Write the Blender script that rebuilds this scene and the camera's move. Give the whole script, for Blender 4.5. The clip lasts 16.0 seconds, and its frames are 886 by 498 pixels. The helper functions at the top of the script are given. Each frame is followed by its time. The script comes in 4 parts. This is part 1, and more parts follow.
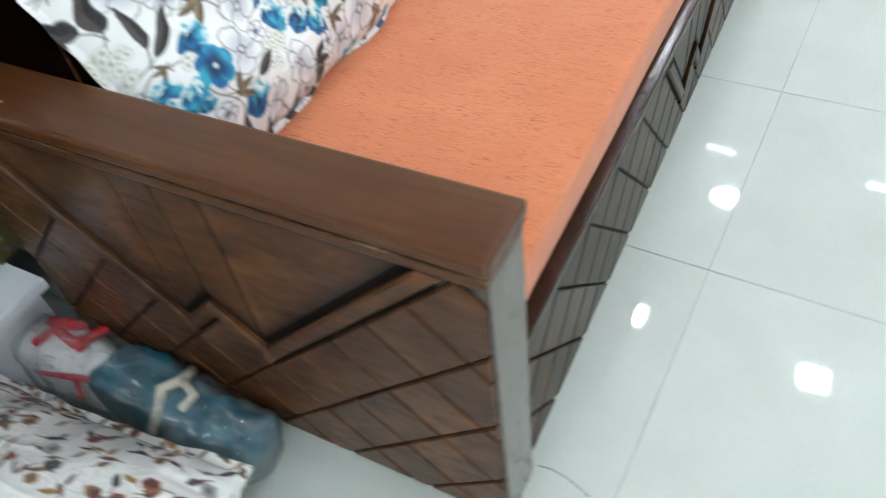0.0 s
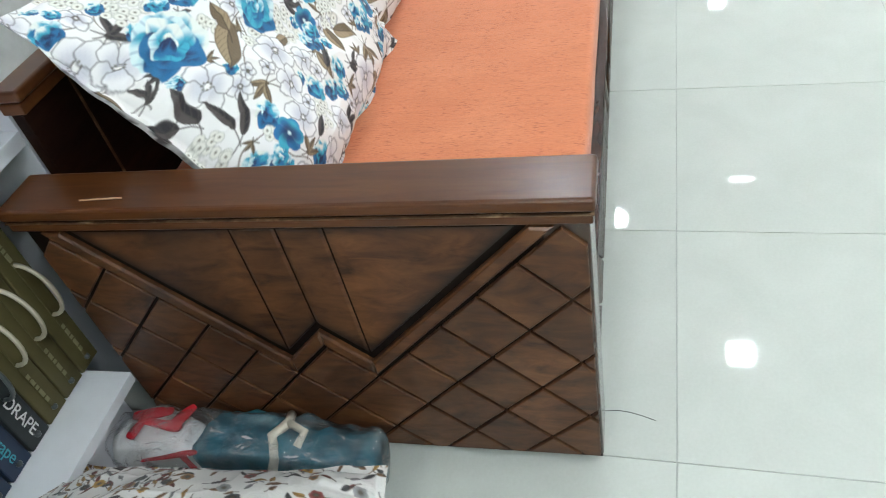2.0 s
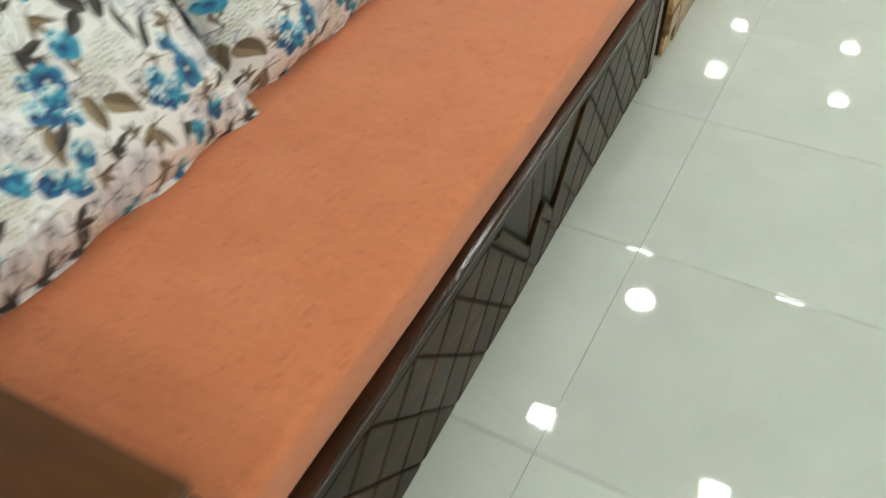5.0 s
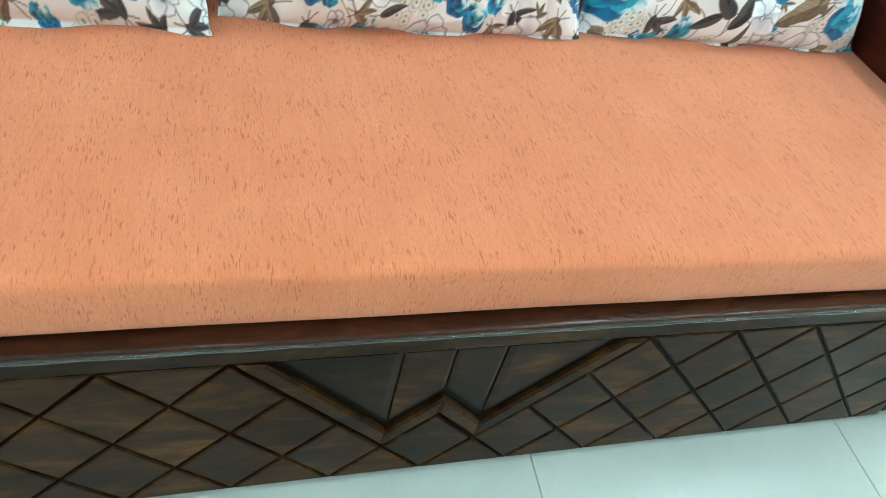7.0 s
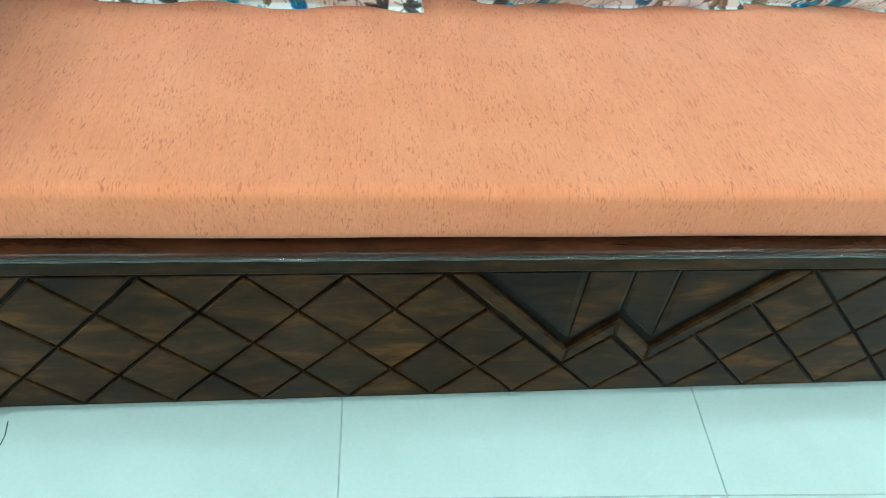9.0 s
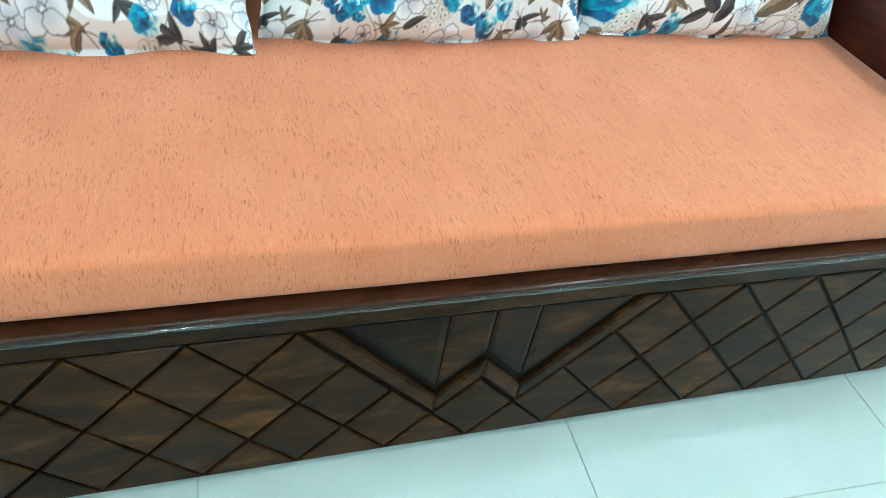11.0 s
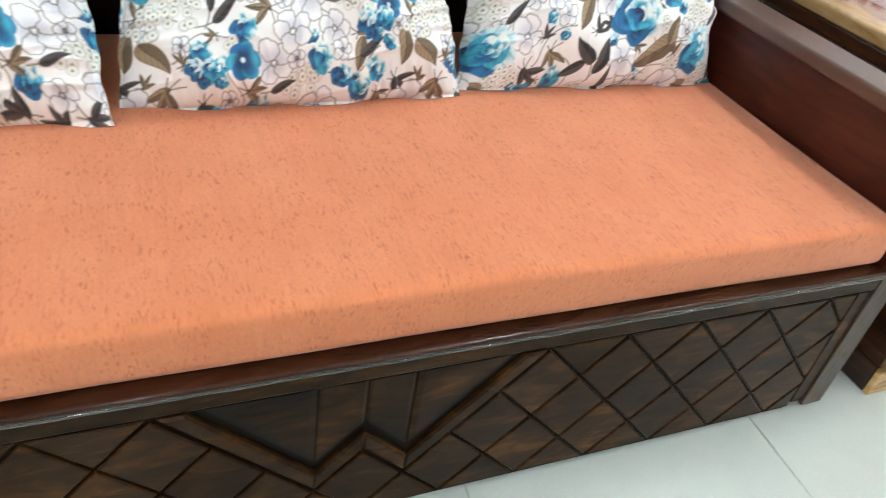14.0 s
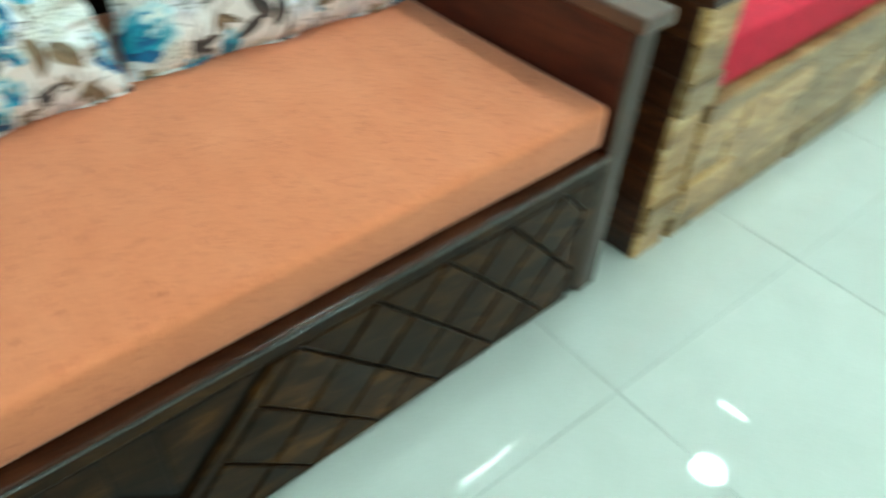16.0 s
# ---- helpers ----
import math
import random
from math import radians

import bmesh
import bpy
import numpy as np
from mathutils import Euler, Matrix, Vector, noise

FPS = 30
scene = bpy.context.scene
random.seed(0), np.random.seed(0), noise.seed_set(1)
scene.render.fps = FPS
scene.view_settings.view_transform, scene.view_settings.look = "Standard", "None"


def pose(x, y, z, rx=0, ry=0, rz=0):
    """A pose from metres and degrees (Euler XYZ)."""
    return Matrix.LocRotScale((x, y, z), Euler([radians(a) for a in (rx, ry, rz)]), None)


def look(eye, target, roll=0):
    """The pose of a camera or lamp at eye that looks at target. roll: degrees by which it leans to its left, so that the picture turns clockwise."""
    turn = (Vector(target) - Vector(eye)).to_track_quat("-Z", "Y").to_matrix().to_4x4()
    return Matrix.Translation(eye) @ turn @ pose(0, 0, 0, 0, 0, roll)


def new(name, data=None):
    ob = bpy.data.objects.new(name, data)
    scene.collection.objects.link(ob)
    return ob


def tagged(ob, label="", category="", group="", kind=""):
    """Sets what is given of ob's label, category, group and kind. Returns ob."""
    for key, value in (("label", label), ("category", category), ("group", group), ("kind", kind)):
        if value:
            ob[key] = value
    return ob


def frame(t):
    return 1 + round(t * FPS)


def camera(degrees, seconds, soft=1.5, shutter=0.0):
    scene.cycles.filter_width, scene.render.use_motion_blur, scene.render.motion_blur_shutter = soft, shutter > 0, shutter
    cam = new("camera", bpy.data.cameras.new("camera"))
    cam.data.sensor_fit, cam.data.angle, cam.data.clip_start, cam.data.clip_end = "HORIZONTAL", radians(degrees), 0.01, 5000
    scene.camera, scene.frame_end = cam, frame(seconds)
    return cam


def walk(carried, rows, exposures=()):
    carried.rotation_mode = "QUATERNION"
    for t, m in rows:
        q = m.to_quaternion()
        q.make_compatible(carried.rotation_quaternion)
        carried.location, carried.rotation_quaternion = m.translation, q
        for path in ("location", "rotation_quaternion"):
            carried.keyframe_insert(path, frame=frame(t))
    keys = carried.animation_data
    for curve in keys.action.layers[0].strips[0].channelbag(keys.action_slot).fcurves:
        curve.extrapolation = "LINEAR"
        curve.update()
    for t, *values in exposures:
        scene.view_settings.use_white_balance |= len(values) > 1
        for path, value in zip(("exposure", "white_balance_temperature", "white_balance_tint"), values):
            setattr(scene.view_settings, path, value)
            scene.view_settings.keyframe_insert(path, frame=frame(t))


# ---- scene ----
cam = camera(61.7, 16.0, soft=1.0, shutter=0.5)
PATH = [
    (0, (-0.384, -0.229, 1.126), (0.742, 0.52, -0.347), -9.3),
    (0.5, (-0.547, -0.125, 1.157), (0.664, 0.623, -0.247), -17.2),
    (1, (-0.668, -0.066, 1.185), (0.666, 0.482, -0.201), -15.5),
    (1.5, (-0.719, -0.032, 1.226), (0.677, 0.53, -0.091), -12.9),
    (2, (-0.706, -0.067, 1.217), (0.688, 0.434, -0.126), -13.9),
    (2.5, (-0.707, -0.109, 1.208), (0.748, 0.387, -0.071), -10.6),
    (3, (-0.718, -0.169, 1.191), (0.702, 0.399, -0.098), -3.3),
    (3.5, (-0.603, -0.243, 1.2), (0.772, 0.364, -0.119), -8.3),
    (4, (-0.502, -0.292, 1.182), (0.835, 0.347, -0.162), -4.8),
    (4.5, (-0.343, -0.294, 1.175), (1.002, 0.322, -0.171), 4.3),
    (5, (-0.095, -0.349, 1.164), (1.208, 0.319, -0.198), -1.0),
    (5.2, (0.03, -0.394, 1.145), (1.335, 0.385, -0.155), 2.0),
    (7.3, (0.771, -0.494, 1.016), (1.289, 0.826, -0.394), 14.1),
    (7.5, (0.748, -0.494, 1.025), (1.235, 0.823, -0.4), 12.4),
    (8, (0.66, -0.638, 1.005), (0.937, 0.745, -0.413), 6.4),
    (8.5, (0.627, -0.679, 1.025), (0.827, 0.708, -0.402), 7.1),
    (9, (0.632, -0.663, 1.05), (0.883, 0.716, -0.377), 7.1),
    (9.5, (0.654, -0.67, 1.037), (0.937, 0.717, -0.375), 5.7),
    (10, (0.666, -0.648, 1.022), (1.137, 0.763, -0.315), 8.6),
    (10.2, (0.651, -0.612, 1.018), (1.265, 0.757, -0.305), 11.5),
    (12.3, (0.735, -0.632, 1.047), (1.244, 0.805, -0.248), 9.1),
    (12.5, (0.739, -0.636, 1.043), (1.271, 0.819, -0.222), 8.5),
    (13, (0.757, -0.627, 1.048), (1.343, 0.803, -0.222), 9.0),
    (13.5, (0.777, -0.612, 1.04), (1.431, 0.81, -0.204), 9.2),
    (14, (0.794, -0.611, 1.038), (1.507, 0.817, -0.167), 10.1),
    (14.5, (0.853, -0.593, 1.047), (1.719, 0.709, -0.2), 13.1),
    (15, (0.896, -0.589, 1.041), (1.816, 0.591, -0.286), 7.5),
    (15.5, (0.917, -0.581, 1.061), (1.782, 0.726, -0.183), 4.0),
    (15.8, (0.956, -0.568, 1.094), (1.832, 0.635, -0.243), 3.0),
    (16, (0.99, -0.58, 1.081), (2.017, 0.487, -0.263), 3.9),
]
# seconds, stops, white balance
EXPOSURE = [
    (0.0, 0.0, 6200, 8), (1.5, 0.0, 6400, 8), (3.0, -0.1, 6400, 9), (4.0, -0.15, 6500, 9), (4.5, -0.25, 6600, 8), (5.0, -0.55, 7200, 3),
    (7.5, 0.22, 5500, -13), (8.0, 0.25, 5700, 2), (8.5, 0.25, 5850, -2), (9.0, 0.25, 5250, -21), (10.0, 0.27, 5050, -22), (12.5, 0.08, 6000, 1), (15.0, 0.0, 6500, 8), (15.5, -0.1, 6300, 6), (16.0, -0.15, 5950, -19),
]
walk(cam, [(t, look(eye, target, roll)) for t, eye, target, roll in PATH], EXPOSURE)

# ---- world and light ----
world = bpy.data.worlds.new("world")
scene.world = world
world.use_nodes = True
world.node_tree.nodes["Background"].inputs[0].default_value = (0.9, 0.95, 1.0, 1)
world.node_tree.nodes["Background"].inputs[1].default_value = 0.15
CEILING_Z = 3.1
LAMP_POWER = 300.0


# ---- materials ----
def material(name, rough=0.5, metal=0.0, coat=0.0, coat_rough=0.1, spec=0.5):
    m = bpy.data.materials.new(name)
    m.use_nodes = True
    b = m.node_tree.nodes["Principled BSDF"]
    b.inputs["Roughness"].default_value = rough
    b.inputs["Metallic"].default_value = metal
    b.inputs["Coat Weight"].default_value = coat
    b.inputs["Coat Roughness"].default_value = coat_rough
    b.inputs["Specular IOR Level"].default_value = spec
    return m, m.node_tree.nodes, m.node_tree.links, b


def tex_noise(N, L, vec, scale, detail=4.0, rough=0.55, distort=0.0):
    n = N.new("ShaderNodeTexNoise")
    n.inputs["Scale"].default_value = scale
    n.inputs["Detail"].default_value = detail
    n.inputs["Roughness"].default_value = rough
    n.inputs["Distortion"].default_value = distort
    if vec is not None:
        L.new(vec, n.inputs["Vector"])
    return n.outputs["Fac"]


def ramp(N, L, fac, stops):
    r = N.new("ShaderNodeValToRGB")
    while len(r.color_ramp.elements) < len(stops):
        r.color_ramp.elements.new(0.5)
    for e, (p, c) in zip(r.color_ramp.elements, stops):
        e.position = p
        e.color = (*c, 1) if len(c) == 3 else c
    L.new(fac, r.inputs["Fac"])
    return r.outputs["Color"]


def mixed(N, L, fac, a, b, kind="MIX"):
    m = N.new("ShaderNodeMix")
    m.data_type, m.blend_type = "RGBA", kind
    for slot, v in ((m.inputs["Factor"], fac), (m.inputs["A"], a), (m.inputs["B"], b)):
        if isinstance(v, (int, float)):
            slot.default_value = v
        elif isinstance(v, tuple):
            slot.default_value = (*v, 1)
        else:
            L.new(v, slot)
    return m.outputs["Result"]


def mapped(N, L, scale=(1, 1, 1), turn=(0, 0, 0)):
    c = N.new("ShaderNodeTexCoord")
    m = N.new("ShaderNodeMapping")
    m.inputs["Scale"].default_value = scale
    m.inputs["Rotation"].default_value = [radians(a) for a in turn]
    L.new(c.outputs["Object"], m.inputs["Vector"])
    return m.outputs["Vector"]


def bumped(N, L, b, height, strength=0.2, dist=0.002):
    n = N.new("ShaderNodeBump")
    n.inputs["Strength"].default_value = strength
    n.inputs["Distance"].default_value = dist
    L.new(height, n.inputs["Height"])
    L.new(n.outputs["Normal"], b.inputs["Normal"])


def shifted(N, L, vec):
    """Moves the grain from piece to piece."""
    o = N.new("ShaderNodeObjectInfo")
    s = N.new("ShaderNodeVectorMath")
    s.operation = "MULTIPLY_ADD"
    c = N.new("ShaderNodeCombineXYZ")
    for k in range(3):
        L.new(o.outputs["Random"], c.inputs[k])
    L.new(c.outputs[0], s.inputs[0])
    s.inputs[1].default_value = (7.3, 5.1, 9.7)
    L.new(vec, s.inputs[2])
    return s.outputs[0], o.outputs["Random"]


def wood(name, dark, mid, light, grain=(3, 30, 30), rough=0.32, coat=0.35, vary=0.35, spec=0.3, calm=False, dark_edges=False):
    m, N, L, b = material(name, rough, coat=coat, coat_rough=0.2, spec=spec)
    v, rnd = shifted(N, L, mapped(N, L, grain))
    g = tex_noise(N, L, v, 2.2, 7, 0.62, 0.7)
    blotch = tex_noise(N, L, mapped(N, L, (3, 3, 3)), 2.5, 3)
    col = ramp(N, L, g, [(0.3, dark), (0.52, mid), (0.75, light)])
    col = mixed(N, L, ramp(N, L, blotch, [(0.35, (0, 0, 0)), (0.7, (0.6, 0.6, 0.6))]), col, dark)
    tone = ramp(N, L, rnd, [(0, (1 - vary, 1 - vary, 1 - vary)), (1, (1 + vary * 0.4, 1 + vary * 0.3, 1 + vary * 0.2))])
    col = mixed(N, L, 1.0, col, tone, "MULTIPLY")
    if dark_edges:
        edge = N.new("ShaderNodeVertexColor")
        edge.layer_name = "edge_dark"
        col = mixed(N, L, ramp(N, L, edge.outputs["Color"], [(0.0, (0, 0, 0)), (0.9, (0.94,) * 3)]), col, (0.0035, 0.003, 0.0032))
    L.new(col, b.inputs["Base Color"])
    if calm:
        return m
    r = ramp(N, L, tex_noise(N, L, v, 6, 4), [(0.3, (rough * 0.8,) * 3), (0.7, (rough * 1.35,) * 3)])
    L.new(r, b.inputs["Roughness"])
    bumped(N, L, b, g, 0.02, 0.0004)
    return m


# one walnut finish: shade put into the front's colour, light into the side's
WALNUT_SHADED = wood("walnut_front_shaded", (0.007, 0.0027, 0.0008), (0.041, 0.0168, 0.0042), (0.142, 0.060, 0.0135), (4, 14, 14), 0.29, 0.0, 0.35, 0.11, True, True)
WALNUT_LIT = wood("walnut_side_lit", (0.030, 0.0115, 0.0050), (0.112, 0.045, 0.0170), (0.178, 0.080, 0.031), (14, 5, 14), 0.36, 0.10, 0.25, 0.28, False, True)
CAP_WOOD = wood("polished_walnut", (0.066, 0.021, 0.006), (0.098, 0.034, 0.0095), (0.125, 0.047, 0.014), (26, 2.5, 26), 0.30, 0.16, 0.05, 0.28, True)
RAIL_WOOD = wood("mahogany_rail", (0.016, 0.005, 0.002), (0.040, 0.012, 0.005), (0.066, 0.021, 0.008), (4, 22, 22), 0.24, 0.25, 0.1, 0.2, True)
BAND_WOOD = wood("dark_band", (0.008, 0.004, 0.002), (0.018, 0.008, 0.003), (0.030, 0.013, 0.005), (6, 6, 6), 0.2, 0.7, 0.15, 0.3, True)
GLOSS_BEAD = wood("glossy_bead", (0.010, 0.005, 0.003), (0.022, 0.010, 0.005), (0.036, 0.016, 0.007), (6, 6, 6), 0.14, 1.0, 0.1, 0.8, True)
BACK_WOOD = wood("dark_back", (0.006, 0.002, 0.0015), (0.013, 0.005, 0.003), (0.022, 0.009, 0.0045), (3, 20, 20), 0.4, 0.0, 0.05, 0.12)
WORN_GLINT = wood("worn_edge_glint", (0.03, 0.012, 0.005), (0.10, 0.05, 0.022), (0.42, 0.28, 0.16), (9, 9, 9), 0.5, 0.1, 0.05)
MAHOGANY = wood("mahogany_panel", (0.028, 0.005, 0.003), (0.072, 0.013, 0.006), (0.10, 0.021, 0.009), (20, 3, 20), 0.35, 0.2, 0.05)
POST_WOOD = wood("post_walnut", (0.030, 0.016, 0.010), (0.065, 0.036, 0.022), (0.095, 0.055, 0.035), (22, 22, 4), 0.22, 0.7, 0.1)
RIGHT_POST = wood("satin_post", (0.028, 0.013, 0.007), (0.056, 0.027, 0.014), (0.085, 0.043, 0.023), (22, 22, 4), 0.34, 0.25, 0.1)
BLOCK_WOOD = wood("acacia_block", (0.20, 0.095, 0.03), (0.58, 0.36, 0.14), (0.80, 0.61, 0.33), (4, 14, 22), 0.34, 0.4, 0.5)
SOFA_CAP = wood("acacia_cap", (0.30, 0.15, 0.05), (0.55, 0.34, 0.15), (0.72, 0.50, 0.26), (14, 3, 14), 0.2, 0.9, 0.1, 0.5, True)
SATIN_CAP = wood("satin_walnut", (0.062, 0.024, 0.012), (0.09, 0.038, 0.020), (0.115, 0.052, 0.028), (26, 2.5, 26), 0.42, 0.6, 0.05, 0.6, True)
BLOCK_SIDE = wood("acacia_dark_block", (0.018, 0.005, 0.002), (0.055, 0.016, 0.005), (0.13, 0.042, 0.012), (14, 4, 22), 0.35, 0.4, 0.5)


def plain(name, colour, rough=0.5, metal=0.0, coat=0.0, spread=0.12, size=14, bump=0.0, spec=0.5):
    m, N, L, b = material(name, rough, metal, coat, spec=spec)
    n = tex_noise(N, L, mapped(N, L), size, 5)
    lo, hi = tuple(c * (1 - spread) for c in colour), tuple(min(1, c * (1 + spread)) for c in colour)
    L.new(ramp(N, L, n, [(0.3, lo), (0.7, hi)]), b.inputs["Base Color"])
    if bump:
        bumped(N, L, b, tex_noise(N, L, mapped(N, L), size * 20, 3), bump, 0.001)
    return m


GROOVE = plain("black_groove", (0.0085, 0.0055, 0.0040), 0.5, spec=0.06)
BLACK = plain("black_rubber", (0.01, 0.01, 0.01), 0.6)
WALL_PAINT = plain("white_wall", (0.72, 0.74, 0.72), 0.6, bump=0.1)
CEIL_PAINT = plain("white_ceiling", (0.8, 0.81, 0.8), 0.7)
LAMINATE = plain("white_laminate", (0.68, 0.71, 0.75), 0.3, spread=0.05)
GROUT = plain("grey_joint", (0.42, 0.45, 0.43), 0.6)
RED_CLOTH = plain("crimson_fabric", (0.55, 0.008, 0.04), 0.8, bump=0.4, size=30)
OLIVE = plain("olive_book", (0.088, 0.076, 0.030), 0.5, spread=0.2, spec=0.3)
BLACKBOOK = plain("black_book", (0.02, 0.026, 0.028), 0.4)
NAVY = plain("navy_book", (0.012, 0.028, 0.065), 0.4)
GOLD = plain("gold_book", (0.30, 0.18, 0.045), 0.45)
PURPLE = plain("purple_book", (0.09, 0.02, 0.10), 0.45)
IVORY = plain("ivory_plastic", (0.42, 0.39, 0.30), 0.35)
DARKPLASTIC = plain("dark_plastic", (0.06, 0.075, 0.08), 0.3)
SILVER_INK = plain("pale_ink", (0.21, 0.195, 0.105), 0.5)
CYAN_INK = plain("cyan_ink", (0.06, 0.36, 0.45), 0.5)
WHITE_INK = plain("white_ink", (0.75, 0.75, 0.74), 0.5)
RED_INK = plain("red_ink", (0.55, 0.015, 0.03), 0.5)
GREY_INK = plain("grey_ink", (0.25, 0.25, 0.27), 0.5)
TEAL_CLOTH = plain("teal_cloth", (0.002, 0.115, 0.165), 0.75, bump=0.4, size=30, spread=0.3)
CREAM = plain("cream_cord", (0.62, 0.58, 0.48), 0.8, bump=0.4, size=60)
SCRATCH = plain("bare_wood", (0.5, 0.32, 0.19), 0.7)


def tile_material():
    m, N, L, b = material("vitrified_tile", 0.06, coat=0.0, spec=0.5)
    o = N.new("ShaderNodeObjectInfo")
    c = N.new("ShaderNodeTexCoord")
    n = tex_noise(N, L, c.outputs["Object"], 5, 6, 0.6, 0.4)
    fine = tex_noise(N, L, c.outputs["Object"], 160, 2)
    col = ramp(N, L, n, [(0.3, (0.535, 0.57, 0.53)), (0.7, (0.595, 0.63, 0.59))])
    col = mixed(N, L, 0.06, col, fine)
    tone = ramp(N, L, o.outputs["Random"], [(0, (0.96,) * 3), (1, (1.03,) * 3)])
    L.new(mixed(N, L, 1.0, col, tone, "MULTIPLY"), b.inputs["Base Color"])
    L.new(ramp(N, L, n, [(0.3, (0.025,) * 3), (0.75, (0.055,) * 3)]), b.inputs["Roughness"])
    bumped(N, L, b, tex_noise(N, L, c.outputs["Object"], 14, 2), 0.02, 0.001)
    return m


def seat_material():
    m, N, L, b = material("salmon_slub_weave", 0.85, spec=0.2)
    b.inputs["Sheen Weight"].default_value = 0.25
    b.inputs["Sheen Roughness"].default_value = 0.5
    fleck = tex_noise(N, L, mapped(N, L, (480, 72, 90)), 1.0, 1, 0.4)
    patchy = tex_noise(N, L, mapped(N, L, (22, 22, 22)), 1.0, 2)
    fine = tex_noise(N, L, mapped(N, L, (900, 160, 160)), 1.0, 2, 0.6)
    cloud = tex_noise(N, L, mapped(N, L, (9, 7, 9)), 1.0, 4)
    col = ramp(N, L, cloud, [(0.3, (0.64, 0.206, 0.092)), (0.7, (0.71, 0.252, 0.122))])
    col = mixed(N, L, ramp(N, L, fine, [(0.4, (0, 0, 0)), (0.72, (0.5,) * 3)]), col, (0.54, 0.155, 0.068))
    hit = mixed(N, L, 1.0, ramp(N, L, fleck, [(0.60, (0, 0, 0)), (0.68, (0.62,) * 3)]), ramp(N, L, patchy, [(0.38, (0.25,) * 3), (0.62, (1, 1, 1))]), "MULTIPLY")
    col = mixed(N, L, hit, col, (0.33, 0.062, 0.024))
    streak = tex_noise(N, L, mapped(N, L, (170, 9, 30)), 1.0, 3, 0.6)
    col = mixed(N, L, 1.0, col, ramp(N, L, streak, [(0.3, (0.95, 0.94, 0.93)), (0.7, (1.03, 1.03, 1.03))]), "MULTIPLY")
    L.new(col, b.inputs["Base Color"])
    bumped(N, L, b, fine, 0.35, 0.0015)
    return m


def print_material(name, coat=0.0):
    m, N, L, b = material(name, 0.75, coat=coat, coat_rough=0.12, spec=0.25)
    a = N.new("ShaderNodeVertexColor")
    a.layer_name = "print"
    weave = tex_noise(N, L, mapped(N, L), 700, 2)
    L.new(mixed(N, L, 0.05, a.outputs["Color"], weave), b.inputs["Base Color"])
    b.inputs["Sheen Weight"].default_value = 0.1
    if coat:
        bumped(N, L, b, tex_noise(N, L, mapped(N, L, (14, 5, 14)), 3, 6, 0.7, 1.2), 0.7, 0.01)
    else:
        bumped(N, L, b, weave, 0.25, 0.0008)
    return m


def clear_plastic():
    m, N, L, b = material("clear_plastic", 0.08)
    out = N["Material Output"]
    t, g, mix = N.new("ShaderNodeBsdfTransparent"), N.new("ShaderNodeBsdfGlossy"), N.new("ShaderNodeMixShader")
    t.inputs[0].default_value = (0.93, 0.96, 0.97, 1)
    g.inputs["Roughness"].default_value = 0.12
    f = N.new("ShaderNodeFresnel")
    f.inputs[0].default_value = 1.6
    k = N.new("ShaderNodeBump")
    k.inputs["Strength"].default_value = 0.9
    k.inputs["Distance"].default_value = 0.012
    L.new(tex_noise(N, L, mapped(N, L), 22, 5, 0.65, 1.5), k.inputs["Height"])
    L.new(k.outputs[0], g.inputs["Normal"])
    L.new(k.outputs[0], f.inputs["Normal"])
    mul = N.new("ShaderNodeMath")
    mul.operation = "MULTIPLY_ADD"
    mul.inputs[1].default_value, mul.inputs[2].default_value = 1.8, 0.07
    L.new(f.outputs[0], mul.inputs[0])
    L.new(mul.outputs[0], mix.inputs[0])
    L.new(t.outputs[0], mix.inputs[1])
    L.new(g.outputs[0], mix.inputs[2])
    # white diffuse streaks, painted in place of highlights on the creases
    glint_mix, glint_white = N.new("ShaderNodeMixShader"), N.new("ShaderNodeBsdfDiffuse")
    glint_white.inputs[0].default_value = (0.75, 0.8, 0.82, 1)
    L.new(ramp(N, L, tex_noise(N, L, mapped(N, L, (18, 7, 18)), 1.6, 5, 0.65, 2.5), [(0.46, (0.01,) * 3), (0.58, (0.05,) * 3), (0.68, (0.38,) * 3)]), glint_mix.inputs[0])
    L.new(mix.outputs[0], glint_mix.inputs[1])
    L.new(glint_white.outputs[0], glint_mix.inputs[2])
    L.new(glint_mix.outputs[0], out.inputs["Surface"])
    return m


def glow(name, colour, power):
    m, N, L, b = material(name)
    b.inputs["Base Color"].default_value = (0.8, 0.8, 0.8, 1)
    b.inputs["Emission Color"].default_value = (*colour, 1)
    b.inputs["Emission Strength"].default_value = power
    return m


TILE = tile_material()
SEAT = seat_material()
PRINT = print_material("floral_print_cotton")
WRAPPED = print_material("wrapped_leaf_print", 0.7)
PLASTIC = clear_plastic()
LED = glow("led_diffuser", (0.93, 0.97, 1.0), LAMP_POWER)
TUBE = glow("tube_light", (0.96, 0.98, 1.0), 28.0)
SLOT = glow("slot_light", (0.96, 0.98, 1.0), 60.0)


# ---- building blocks ----
def finish(name, bm, mat, smooth=False):
    me = bpy.data.meshes.new(name)
    bmesh.ops.recalc_face_normals(bm, faces=bm.faces)
    bm.to_mesh(me)
    bm.free()
    me.materials.append(mat)
    if smooth:
        for p in me.polygons:
            p.use_smooth = True
    return me


def part(name, bm, mat, parent, label="", smooth=False):
    ob = new(name, finish(name, bm, mat, smooth))
    ob.parent = parent
    if label:
        ob["label"] = label
    return ob


